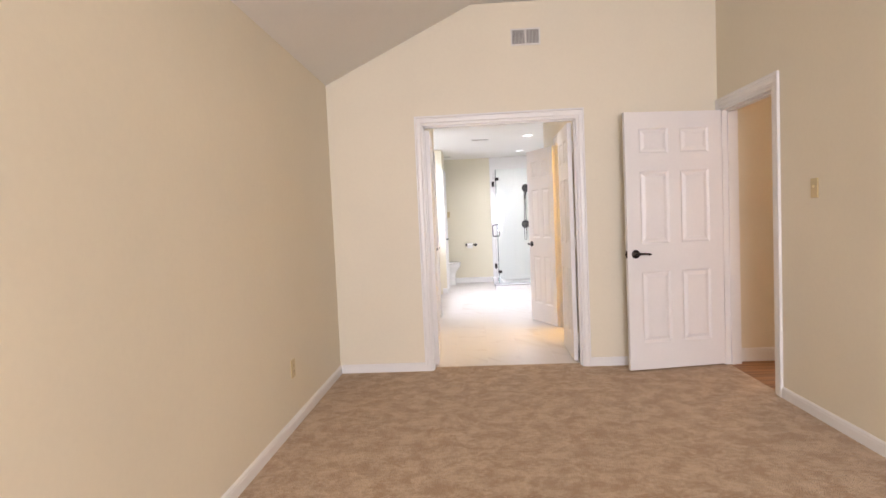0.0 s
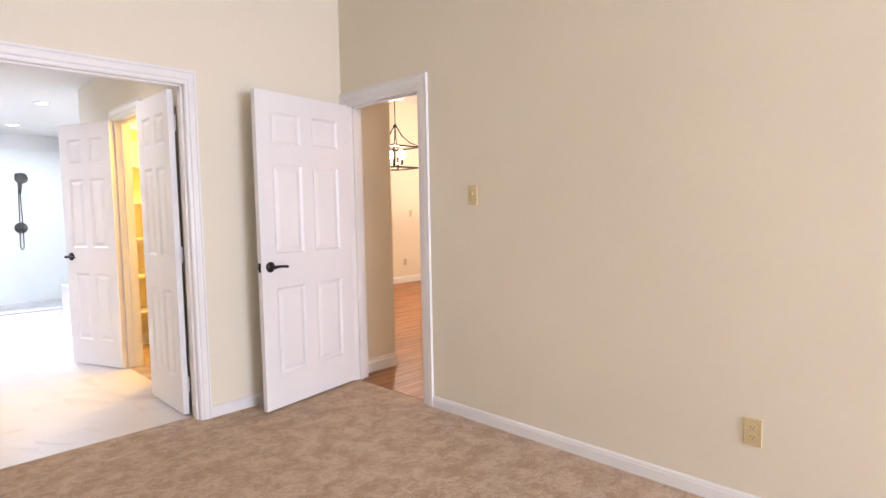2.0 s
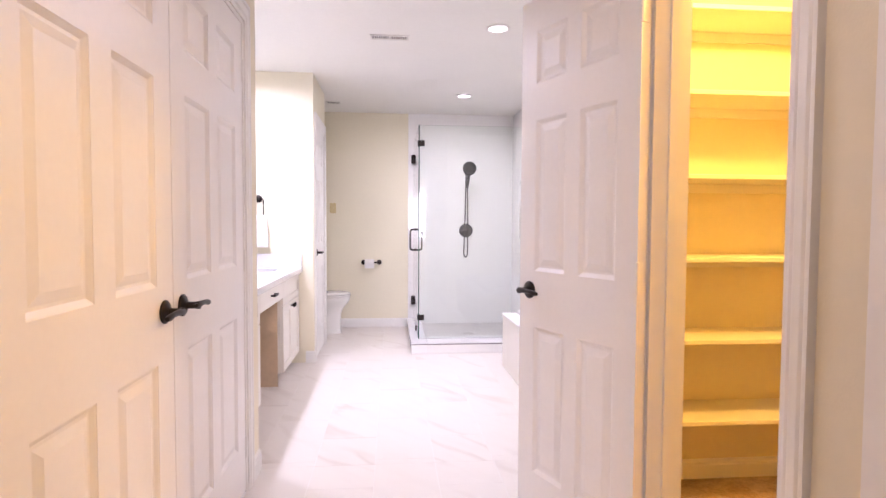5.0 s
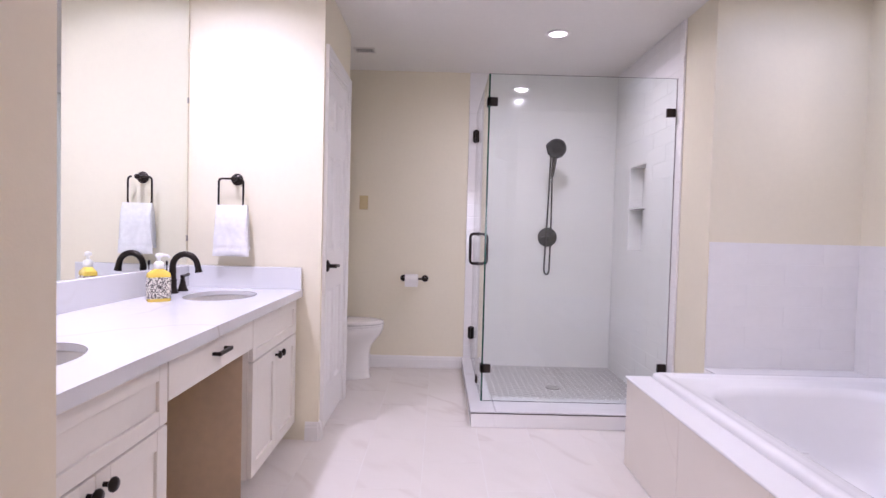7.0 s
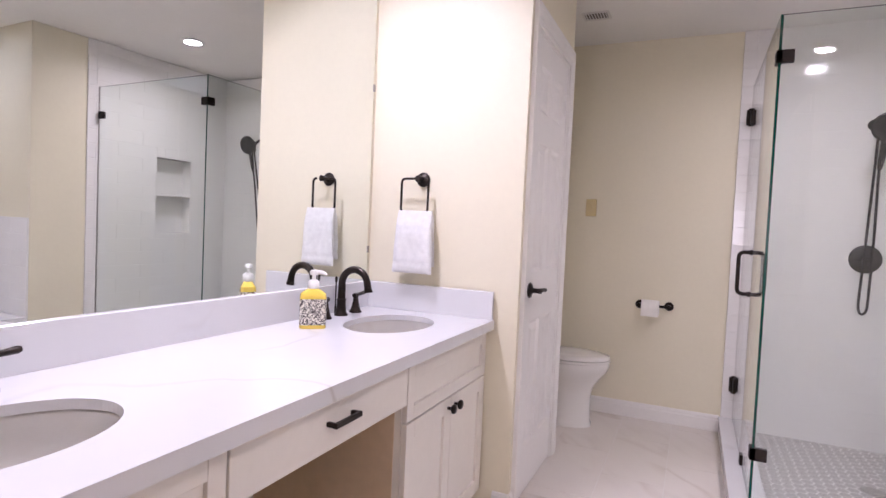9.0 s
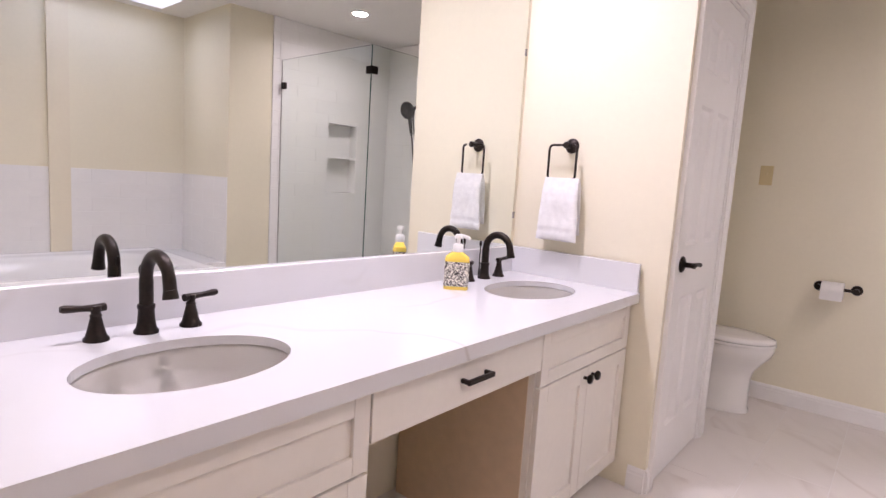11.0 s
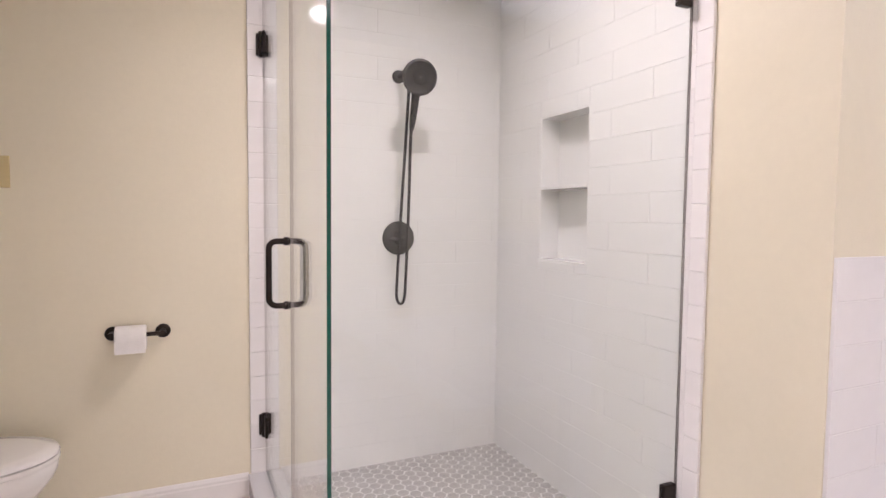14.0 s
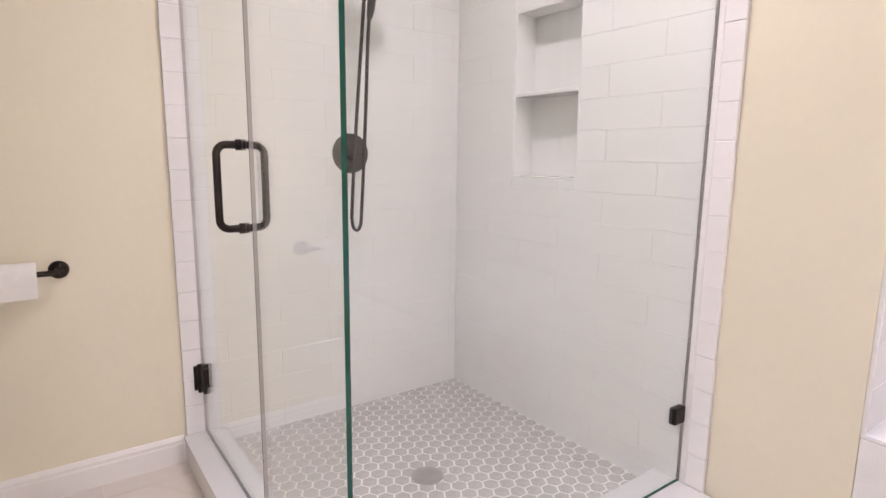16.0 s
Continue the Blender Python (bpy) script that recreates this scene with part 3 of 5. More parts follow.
prof = [(FY + 0.14, 3.08), (5.6, 3.58), (2.3, 3.58), (2.3, 3.7), (5.6, 3.7), (FY + 0.14, 3.2)]
loft(bm, [[(E + 0.12, y, z) for y, z in prof], [(FX + 0.1, y, z) for y, z in prof]])
setting("ceiling_entry", bm, CEILING, "vaulted entrance hall ceiling")
baseboard([((E + 0.14, 4.53), (2.60, 4.53), (0, -1)), ((2.60, 4.53), (2.60, FY), (1, 0)), ((2.60, FY), (FD0 - 0.08, FY), (0, -1)), ((FX, 2.4), (FX, FY), (-1, 0)), ((FD1 + 0.08, FY), (FX, FY), (0, -1))], h=0.11)
casing("y", FY, -1, FD0, FD1, 2.06)

# ---- doors ----


def nested_panel(bm, w, h, c, t, steps):
    """Moulded panel, both faces, lying in the xz plane round c; steps: (inset, depth below the face)."""
    loops = []
    seq = [(i, t / 2 - d) for i, d in reversed(steps)] + [(i, -(t / 2 - d)) for i, d in steps]
    for ins, y in seq:
        hw, hh = w / 2 - ins, h / 2 - ins
        loops.append([Vector((c[0] + sx * hw, c[1] + y, c[2] + sz * hh)) for sx, sz in ((-1, -1), (1, -1), (1, 1), (-1, 1))])
    return loft(bm, loops)


PANEL_STEPS = [(0.0, 0.001), (0.004, 0.003), (0.014, 0.010), (0.022, 0.010), (0.046, 0.003), (0.050, 0.003)]


def lever(parent, at, way, out, name="door_handle", length=0.105):
    """Lever on a round rose; way: +1 or -1 along the door's x; out: +1 or -1 off its face."""
    bm = bmesh.new()
    face = Matrix.Translation(at) @ Matrix.Rotation(radians(-90 * out), 4, "X")
    lathe(bm, [(0.033, 0), (0.034, 0.003), (0.033, 0.006), (0.028, 0.010), (0.018, 0.013), (0.011, 0.017), (0.0105, 0.040), (0.012, 0.046), (0.012, 0.054), (0.0, 0.056)], 24, face)
    y = at[1] + out * 0.048
    pts = [(at[0] - way * 0.016, y, at[2]), (at[0], y, at[2]), (at[0] + way * 0.03, y, at[2] + 0.002), (at[0] + way * 0.065, y, at[2] + 0.001), (at[0] + way * (length - 0.014), y, at[2] - 0.003), (at[0] + way * length, y, at[2] - 0.004)]
    tube(bm, pts, [0.006, 0.0105, 0.0085, 0.0078, 0.0092, 0.006], 12)
    return part(name, bm, BRONZE, parent, "oil-rubbed bronze lever handle", smooth=50)


def six_panel_door(name, w, label, hinge, angle, sides=(1, -1), levers=True, hinges_face=-1, h=DOOR_H, t=0.035, group="", latch=True, lever_z=0.93, handle_in=0.065, painted_hinges=True):
    """Door leaf of local x from the hinge 0 to w, turned round its hinge by angle."""
    d = thing(name, hinge, label, "door", group, angle)
    st, mid = (0.112, 0.095) if w > 0.7 else (0.092, 0.072)
    rows = [(0.0, 0.225), (0.79, 1.005), (1.575, 1.71), (1.905, h)]
    bm = bmesh.new()
    box(bm, 0, st, -t / 2, t / 2, 0.012, h)
    box(bm, w - st, w, -t / 2, t / 2, 0.012, h)
    for z0, z1 in rows:
        box(bm, st, w - st, -t / 2, t / 2, max(z0, 0.012), z1)
    for (_, z0), (z1, _) in zip(rows, rows[1:]):
        box(bm, w / 2 - mid / 2, w / 2 + mid / 2, -t / 2, t / 2, z0, z1)
    part("leaf_frame", bm, DOORPAINT, d)
    pw = w / 2 - mid / 2 - st
    for (_, z0), (z1, _) in zip(rows, rows[1:]):
        for cx in (st + pw / 2, w - st - pw / 2):
            bm = bmesh.new()
            nested_panel(bm, pw, z1 - z0, (cx, 0, (z0 + z1) / 2), t, PANEL_STEPS)
            part("panel", bm, DOORPAINT, d)
    if levers:
        for s in sides:
            lever(d, (w - handle_in, s * t / 2, lever_z), -1, s)
        if latch:
            bm = boxes((w - 0.0005, w + 0.0015, -0.012, 0.012, lever_z - 0.029, lever_z + 0.029), (w, w + 0.010, -0.006, 0.006, lever_z - 0.009, lever_z + 0.009))
            part("latch", bm, BRONZE, d, "bronze latch plate")
    for z in (0.2, 1.02, 1.83):
        bm = boxes((-0.0025, 0.0, -0.014, 0.016, z - 0.045, z + 0.045))
        lathe(bm, [(0.006, z - 0.047), (0.006, z + 0.047), (0.003, z + 0.051)], 10, Matrix.Translation((-0.003, hinges_face * (t / 2 + 0.004), 0)))
        part("hinge", bm, TRIM if painted_hinges else BRONZE, d, "painted butt hinge" if painted_hinges else "bronze butt hinge")
    return d


ang = lambda hx, hy, tx, ty: math.degrees(math.atan2(ty - hy, tx - hx))
six_panel_door("bedroom_door", 0.80, "white six-panel bedroom door standing open by the wall", (2.118, 4.452, 0), ang(2.118, 4.452, 1.312, 4.312), hinges_face=-1)
six_panel_door("bathroom_door", 0.585, "narrow white six-panel door leaf folded open", (0.974, N2 + 0.024, 0), ang(0.974, N2 + 0.024, 0.982, 5.24), levers=False, group="double doors to the bathroom", hinges_face=-1)
six_panel_door("bathroom_door", 0.585, "narrow white six-panel door leaf folded open", (-0.221, N2 + 0.024, 0), ang(-0.221, N2 + 0.024, -0.242, 5.23), levers=False, group="double doors to the bathroom", hinges_face=1)
six_panel_door("closet_door", 0.60, "white six-panel closet door standing half open", (HR - 0.03, RC1 - 0.018, 0), ang(HR - 0.03, RC1 - 0.018, 0.828, 6.705), hinges_face=1)
LM = 6.225
six_panel_door("hall_closet_door", LM - LC0 - 0.02, "closed white six-panel hall closet door", (HL - 0.0195, LC0 + 0.018, 0), 90, sides=(-1,), group="hall closet doors", latch=False, hinges_face=-1)
six_panel_door("hall_closet_door", LC1 - LM - 0.02, "closed white six-panel hall closet door", (HL - 0.0195, LC1 - 0.018, 0), -90, sides=(1,), group="hall closet doors", latch=False, hinges_face=1)
six_panel_door("linen_closet_door", LN1 - LN0 - 0.04, "closed white six-panel linen closet door", (HB - 0.0195, LN1 - 0.02, 0), -90, sides=(1,), latch=False, hinges_face=1)

# ---- wall plates and vents ----


def wall_plate(name, at, out, label, kind="switch"):
    """Almond cover plate; out: way off the wall as (x, y)."""
    rz = math.degrees(math.atan2(out[1], out[0])) + 90
    d = thing(name, at, label, "switch" if kind == "switch" else "outlet", rz=rz)
    bm = bmesh.new()
    prof = [(0.035, 0.0), (0.035, 0.003), (0.032, 0.006)]
    loft(bm, [[Vector((sx * r, -y, sz * (r + 0.0225))) for sx, sz in ((-1, -1), (1, -1), (1, 1), (-1, 1))] for r, y in prof])
    part("plate", bm, ALMOND, d)
    if kind == "switch":
        bm = bmesh.new()
        box(bm, -0.005, 0.005, -0.016, -0.005, 0.0, 0.018, bevel=0.0015)
        part("toggle", bm, ALMOND, d)
    else:
        for z in (-0.02, 0.02):
            bm = bmesh.new()
            lathe(bm, [(0.0165, 0.0), (0.0165, 0.0075), (0.0155, 0.008)], 20, Matrix.Translation((0, 0, z)) @ Matrix.Rotation(radians(90), 4, "X"))
            socket = part("socket", bm, ALMOND, d)
            bm = boxes((-0.0075, -0.0055, -0.0086, -0.0078, z - 0.002, z + 0.007), (0.0055, 0.0075, -0.0086, -0.0078, z - 0.002, z + 0.007), (-0.002, 0.002, -0.0086, -0.0078, z - 0.009, z - 0.005))
            part("slots", bm, RECESSDARK, socket)
    for z in ((-0.03, 0.03) if kind == "switch" else (0.0,)):
        bm = bmesh.new()
        lathe(bm, [(0.0032, 0.005), (0.0032, 0.0072), (0.001, 0.0078)], 10, Matrix.Translation((0, 0, z)) @ Matrix.Rotation(radians(90), 4, "X"))
        part("screw", bm, ALMOND, d)
    return d


wall_plate("light_switch", (E, 3.246, 1.354), (-1, 0), "almond light switch plate on the cream wall")
wall_plate("wall_outlet", (E, 1.738, 0.339), (-1, 0), "almond duplex outlet on the cream wall", "outlet")
wall_plate("wall_outlet", (W, 3.30, 0.371), (1, 0), "almond outlet plate on the cream wall", "outlet")
wall_plate("light_switch", (-0.357, BN, 1.36), (0, -1), "almond light switch plate by the toilet")
wall_plate("light_switch", (6.28, FY, 1.2), (0, -1), "almond switch plate on the entrance wall")
wall_plate("wall_outlet", (6.12, FY, 0.36), (0, -1), "almond outlet on the entrance wall", "outlet")


def vent(name, at, w, h, m, label, two=True, slats=14):
    """Register: rim, dark backing for the shaded throat, and slats; local face looks along -y."""
    d = thing(name, at, label, "vent")
    d.matrix_world = Matrix.Translation(at) @ m
    bm = bmesh.new()
    rim = 0.012
    for x0, x1, z0, z1 in ((-w / 2, w / 2, -h / 2, -h / 2 + rim), (-w / 2, w / 2, h / 2 - rim, h / 2), (-w / 2, -w / 2 + rim, -h / 2 + rim, h / 2 - rim), (w / 2 - rim, w / 2, -h / 2 + rim, h / 2 - rim)):
        box(bm, x0, x1, -0.008, 0, z0, z1)
    if two:
        box(bm, -0.007, 0.007, -0.008, 0, -h / 2 + rim, h / 2 - rim)
    part("frame", bm, VENT, d)
    part("backing", boxes((-w / 2 + rim, w / 2 - rim, -0.0015, 0, -h / 2 + rim, h / 2 - rim)), RECESSDARK, d)
    for side in ((-1, 1) if two else (0,)):
        x0, x1 = (-w / 2 + rim, w / 2 - rim) if not two else ((-w / 2 + rim, -0.007) if side < 0 else (0.007, w / 2 - rim))
        for k in range(slats):
            x = x0 + (k + 0.5) * (x1 - x0) / slats
            bm = boxes((x - 0.0022, x + 0.0022, -0.0065, -0.0018, -h / 2 + rim, h / 2 - rim))
            part("slat", bm, VENT, d)
    return d


UP = Matrix.Rotation(radians(-90), 4, "X")
vent("return_vent", (0.624, N, 2.716), 0.238, 0.134, Matrix(), "painted double wall vent above the doorway", slats=9)
vent("ceiling_vent", (0.288, 8.37, CEIL), 0.26, 0.09, UP.inverted(), "painted ceiling vent in the bathroom", slats=9)
vent("ceiling_vent", (-0.30, 10.46, CEIL), 0.15, 0.12, UP.inverted(), "painted ceiling vent above the toilet", two=False, slats=8)

# trim and lens for every can, the three unseen ones too
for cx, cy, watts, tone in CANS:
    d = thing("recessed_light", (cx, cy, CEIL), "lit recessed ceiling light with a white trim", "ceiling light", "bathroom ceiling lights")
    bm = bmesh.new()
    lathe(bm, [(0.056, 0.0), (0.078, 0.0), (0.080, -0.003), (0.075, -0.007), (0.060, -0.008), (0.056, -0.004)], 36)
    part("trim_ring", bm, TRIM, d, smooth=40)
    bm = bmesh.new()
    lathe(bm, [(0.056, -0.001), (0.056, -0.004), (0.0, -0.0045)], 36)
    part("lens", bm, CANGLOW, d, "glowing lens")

# ---- walk-in closet shelves ----
for z in (0.37, 0.71, 1.05, 1.39, 1.73, 2.07):
    d = thing("closet_shelf", (1.85, 6.831, z), "white painted closet shelf in warm light", "shelf", "closet shelves")
    part("board", boxes((-0.634, 0.64, -0.13, 0.149, -0.019, 0), bevel=0.002), SHELF, d)
    part("cleat", boxes((-0.634, 0.64, 0.131, 0.149, -0.06, -0.0195)), SHELF, d)
d = thing("closet_bulb", (1.75, 6.1, CEIL), "bare warm bulb in a porcelain holder", "ceiling light")
bm = bmesh.new()
lathe(bm, [(0.055, 0), (0.055, -0.012), (0.035, -0.03), (0.022, -0.05), (0.0, -0.05)], 20)
part("holder", bm, PORCELAIN, d)
bm = bmesh.new()
lathe(bm, [(0.013, -0.05), (0.016, -0.07), (0.029, -0.10), (0.031, -0.115), (0.024, -0.135), (0.0, -0.145)], 20)
part("bulb", bm, BULB, d, smooth=60)

# ---- vanity ----
VF = -0.495                               # face of the cabinet boxes
VX = -0.445                               # front of the worktop
CT = 0.815                               # top of the worktop
V0, V1, V2, V3 = HLE + 0.004, 7.915, 8.63, VN - 0.012


def knob(parent, at):
    bm = bmesh.new()
    m = Matrix.Translation(at) @ Matrix.Rotation(radians(90), 4, "Y")
    lathe(bm, [(0.006, 0), (0.006, 0.012), (0.010, 0.015), (0.0165, 0.019), (0.0175, 0.025), (0.014, 0.030), (0.0, 0.032)], 20, m)
    return part("knob", bm, BRONZE, parent, "bronze round knob", smooth=50)


def shaker(name, parent, x, y0, y1, z0, z1, rail=0.055):
    """Shaker front standing in the plane x: a rebated panel in a frame."""
    bm = bmesh.new()
    t = 0.019
    box(bm, x, x + t, y0, y0 + rail, z0, z1, bevel=0.0015)
    box(bm, x, x + t, y1 - rail, y1, z0, z1, bevel=0.0015)
    box(bm, x, x + t, y0 + rail, y1 - rail, z0, z0 + rail, bevel=0.0015)
    box(bm, x, x + t, y0 + rail, y1 - rail, z1 - rail, z1, bevel=0.0015)
    box(bm, x, x + 0.009, y0 + rail - 0.002, y1 - rail + 0.002, z0 + rail - 0.002, z1 - rail + 0.002)
    return part(name, bm, CABINET, parent)


def vanity_cabinet(y0, y1):
    mid = (y0 + y1) / 2
    d = thing("vanity_cabinet", (-0.75, mid, 0), "off-white shaker vanity cabinet with bronze knobs", "cabinet", "vanity cabinets")
    ox, oy = 0.75, -mid
    f, a, b = VF + ox, y0 + oy, y1 + oy
    bm = boxes((VW + 0.003 + ox, f, a, a + 0.018, 0.095, CT - 0.042), (VW + 0.003 + ox, f, b - 0.018, b, 0.095, CT - 0.042), (VW + 0.003 + ox, f, a + 0.018, b - 0.018, 0.095, 0.113),
               (VW + 0.003 + ox, VW + 0.01 + ox, a + 0.018, b - 0.018, 0.113, CT - 0.042), (f - 0.02, f, a + 0.018, b - 0.018, CT - 0.10, CT - 0.042), (f - 0.02, f, a + 0.018, b - 0.018, 0.568, 0.59))
    part("body", bm, CABINET, d)
    # thin tan sheet on the cabinet side that faces the knee space
    end, s = (b, 1) if y0 < V1 - 0.1 else (a, -1)
    part("end_panel", boxes((VW + 0.004 + ox, f - 0.022, min(end, end + s * 0.003), max(end, end + s * 0.003), 0.0, CT - 0.043)), TANPANEL, d, "tan end panel")
    part("toe_kick", boxes((VW + 0.003 + ox, f - 0.075, a, b, 0, 0.095)), CABINET, d)
    shaker("false_drawer_front", d, f + 0.001, a + 0.003, b - 0.003, 0.588, CT - 0.052, 0.045)
    for p, q, k in ((a + 0.003, -0.0015, -0.03), (0.0015, b - 0.003, 0.03)):
        door = shaker("cabinet_door", d, f + 0.001, p, q, 0.10, 0.582)
        knob(door, (f + 0.020, k, 0.548))
    return d


vanity_cabinet(V0, V1)
vanity_cabinet(V2, V3)
d = thing("drawer_unit", (VF, (V1 + V2) / 2, 0.695), "off-white drawer above the vanity knee space", "drawer")
hw = (V2 - V1) / 2
part("front", boxes((0.001, 0.020, -hw + 0.003, hw - 0.003, -0.05, 0.066), bevel=0.0015), CABINET, d)
part("box", boxes((-0.45, 0.0, -hw + 0.006, -hw + 0.02, -0.045, 0.05), (-0.45, 0.0, hw - 0.02, hw - 0.006, -0.045, 0.05), (-0.45, 0.0, -hw + 0.02, hw - 0.02, -0.048, -0.040)), CABINET, d)
bm = boxes((0.020, 0.045, -0.056, -0.045, 0.012, 0.024), (0.020, 0.045, 0.045, 0.056, 0.012, 0.024), (0.040, 0.051, -0.056, 0.056, 0.011, 0.025), bevel=0.002)
part("pull", bm, BRONZE, d, "square bronze drawer pull")

SINKS = [7.66, 8.985]
SX, SA, SB = -0.745, 0.155, 0.214         # centre line and half axes of the basins
d = thing("vanity_worktop", (VX, (V0 + V3) / 2, CT), "white veined quartz worktop with two basin cutouts", "countertop")
oy = (V0 + V3) / 2
bm = bmesh.new()
x0, x1 = VW - VSLOPE * (VN - V0), VX
cuts = [V0 - 0.0, SINKS[0] - 0.25, SINKS[0] + 0.25, SINKS[1] - 0.25, SINKS[1] + 0.25, V3]
TH = 0.04
for a, b in ((cuts[0], cuts[1]), (cuts[2], cuts[3]), (cuts[4], cuts[5])):
    if b - a > 0.005:
        box(bm, x0 - VX, x1 - VX, a - oy, b - oy, -TH, 0)
for cy in SINKS:
    n = 64
    outer, inner = [], []
    corners = [math.atan2(sy * 0.25, xe - SX) % (2 * math.pi) for xe in (x0, x1) for sy in (-1, 1)]
    for th in sorted([2 * math.pi * (i + 0.5) / n for i in range(n)] + corners):
        c, s_ = math.cos(th), math.sin(th)
        bx = (x1 - SX) / c if c > 0 else (x0 - SX) / c
        by = 0.25 / abs(s_)
        k = min(abs(bx), by)
        outer.append((SX + k * c, cy + k * s_))
        inner.append((SX + SA * c, cy + SB * s_))
    P = lambda p, z: Vector((p[0] - VX, p[1] - oy, z))
    loft(bm, [[P(p, -0.022) for p in inner], [P(p, -TH) for p in outer], [P(p, 0) for p in outer], [P(p, 0) for p in inner], [P(p, -0.004) for p in inner], [P(p, -0.022) for p in inner]], False, False)
bmesh.ops.remove_doubles(bm, verts=bm.verts, dist=0.0002)
part("slab", bm, QUARTZ, d)
bm = bmesh.new()
run = [(0, 0), (0.016, 0), (0.016, 0.112), (0.013, 0.115), (0, 0.115)]
loft(bm, [[(VW - VSLOPE * (VN - V0) + 0.003 - VX + a, V0 - oy, b + 0.0005) for a, b in run], [(VW + 0.003 - VX + a, V3 - oy, b + 0.0005) for a, b in run]])
part("backsplash", bm, QUARTZ, d)
bm = bmesh.new()
loft(bm, [[(VW + 0.020 - VX, V3 - oy - a, b + 0.0005) for a, b in run], [(-0.006, V3 - oy - a, b + 0.0005) for a, b in run]])
part("side_splash", bm, QUARTZ, d)

for cy in SINKS:
    d = thing("sink_basin", (SX, cy, CT - 0.022), "oval undermount biscuit-white basin", "sink", "vanity basins")
    bm = bmesh.new()
    loops = []
    n = 48
    for k, z in ((1.02, 0.0), (1.0, -0.006), (0.95, -0.04), (0.86, -0.075), (0.68, -0.103), (0.40, -0.118), (0.13, -0.122)):
        loops.append([Vector((SA * k * math.cos(2 * math.pi * i / n), SB * k * math.sin(2 * math.pi * i / n), z - 0.0008)) for i in range(n)])
    loft(bm, loops, False, False)
    bmesh.ops.solidify(bm, geom=list(bm.faces), thickness=-0.008)
    part("bowl", bm, BASIN, d, smooth=60)
    bm = bmesh.new()
    lathe(bm, [(0.0, -0.1235), (0.022, -0.1235), (0.024, -0.1205), (0.018, -0.1195), (0.015, -0.117), (0.0, -0.116)], 24)
    part("drain", bm, BRONZE, d, "bronze pop-up drain", smooth=40)


def faucet(cy):
    d = thing("faucet", (-0.99, cy, CT), "oil-rubbed bronze widespread gooseneck faucet", "faucet", "vanity faucets")
    bm = bmesh.new()
    lathe(bm, [(0.027, 0), (0.027, 0.006), (0.022, 0.012), (0.019, 0.03), (0.0175, 0.055), (0.0195, 0.060), (0.0195, 0.066), (0.014, 0.070)], 24)
    pts = [(0, 0, 0.06), (0, 0, 0.09), (0, 0, 0.120)] + arc((0.059, 0, 0.129), 0.059, 180, 12, (1, 0, 0), (0, 0, 1), 14)
    end = pts[-1]
    pts += [(end[0] + 0.004, 0, end[2] - 0.02)]
    tube(bm, pts, [0.0155] * 3 + [0.0145] * 12 + [0.0135, 0.0135, 0.014, 0.0145], 16)
    tip = pts[-1]
    lathe(bm, [(0.0145, 0.0), (0.0165, -0.012), (0.0175, -0.020), (0.0, -0.0205)], 20, Matrix.Translation(tip) @ Matrix.Rotation(radians(-10), 4, "Y"))
    part("spout", bm, BRONZE, d, smooth=50)
    bm = bmesh.new()
    tube(bm, [(-0.028, 0, 0.03), (-0.028, 0, 0.135)], 0.0026, 8)
    lathe(bm, [(0.004, 0.132), (0.0055, 0.137), (0.0055, 0.150), (0.003, 0.155)], 12, Matrix.Translation((-0.028, 0, 0)))
    tube(bm, [(-0.028, 0, 0), (-0.028, 0, 0.035)], 0.004, 8)
    part("lift_rod", bm, BRONZE, d)
    for s in (-1, 1):
        bm = bmesh.new()
        m = Matrix.Translation((0.0, s * 0.105, 0))
        lathe(bm, [(0.026, 0), (0.026, 0.005), (0.021, 0.011), (0.0165, 0.028), (0.0125, 0.046), (0.011, 0.053), (0.0125, 0.056), (0.009, 0.061), (0.0115, 0.066), (0.0115, 0.078), (0.0, 0.08)], 22, m)
        tube(bm, [(0.004 * s, s * 0.086, 0.072), (0, s * 0.105, 0.0725), (0, s * 0.13, 0.074), (0, s * 0.165, 0.077), (0, s * 0.172, 0.0775)], [0.0095, 0.0085, 0.0068, 0.0088, 0.0065], 12)
        part("handle", bm, BRONZE, d, smooth=50)
    return d


faucet(7.674)
faucet(9.018)

# soap dispenser
d = thing("soap_dispenser", (-0.915, 8.735, CT), "yellow pump soap bottle with a scrolled label", "soap bottle", rz=40)
bm = bmesh.new()
rr = lambda w, dd, z, r=0.014: [Vector((p.x, p.y, z)) for p in rounded_rect(w, dd, min(r, dd / 2 - 0.001), (1, 0, 0), (0, 1, 0), (0, 0, 0))]
loft(bm, [rr(0.086, 0.050, 0.0), rr(0.090, 0.054, 0.004), rr(0.090, 0.054, 0.100), rr(0.086, 0.050, 0.110), rr(0.056, 0.036, 0.120), rr(0.034, 0.032, 0.126)])
part("bottle", bm, SOAP, d, smooth=40)
bm = bmesh.new()
loft(bm, [rr(0.0912, 0.0552, 0.012), rr(0.0912, 0.0552, 0.094)], False, False)
part("label", bm, LABEL, d, "black and white scrolled label")
bm = bmesh.new()
lathe(bm, [(0.018, 0.126), (0.019, 0.128), (0.019, 0.148), (0.013, 0.153), (0.007, 0.155), (0.007, 0.168), (0.014, 0.170), (0.015, 0.178), (0.011, 0.184), (0.0, 0.185)], 20)
tube(bm, [(0, 0, 0.178), (0.02, 0, 0.178), (0.036, 0, 0.175), (0.042, 0, 0.168)], [0.008, 0.0065, 0.0055, 0.005], 10)
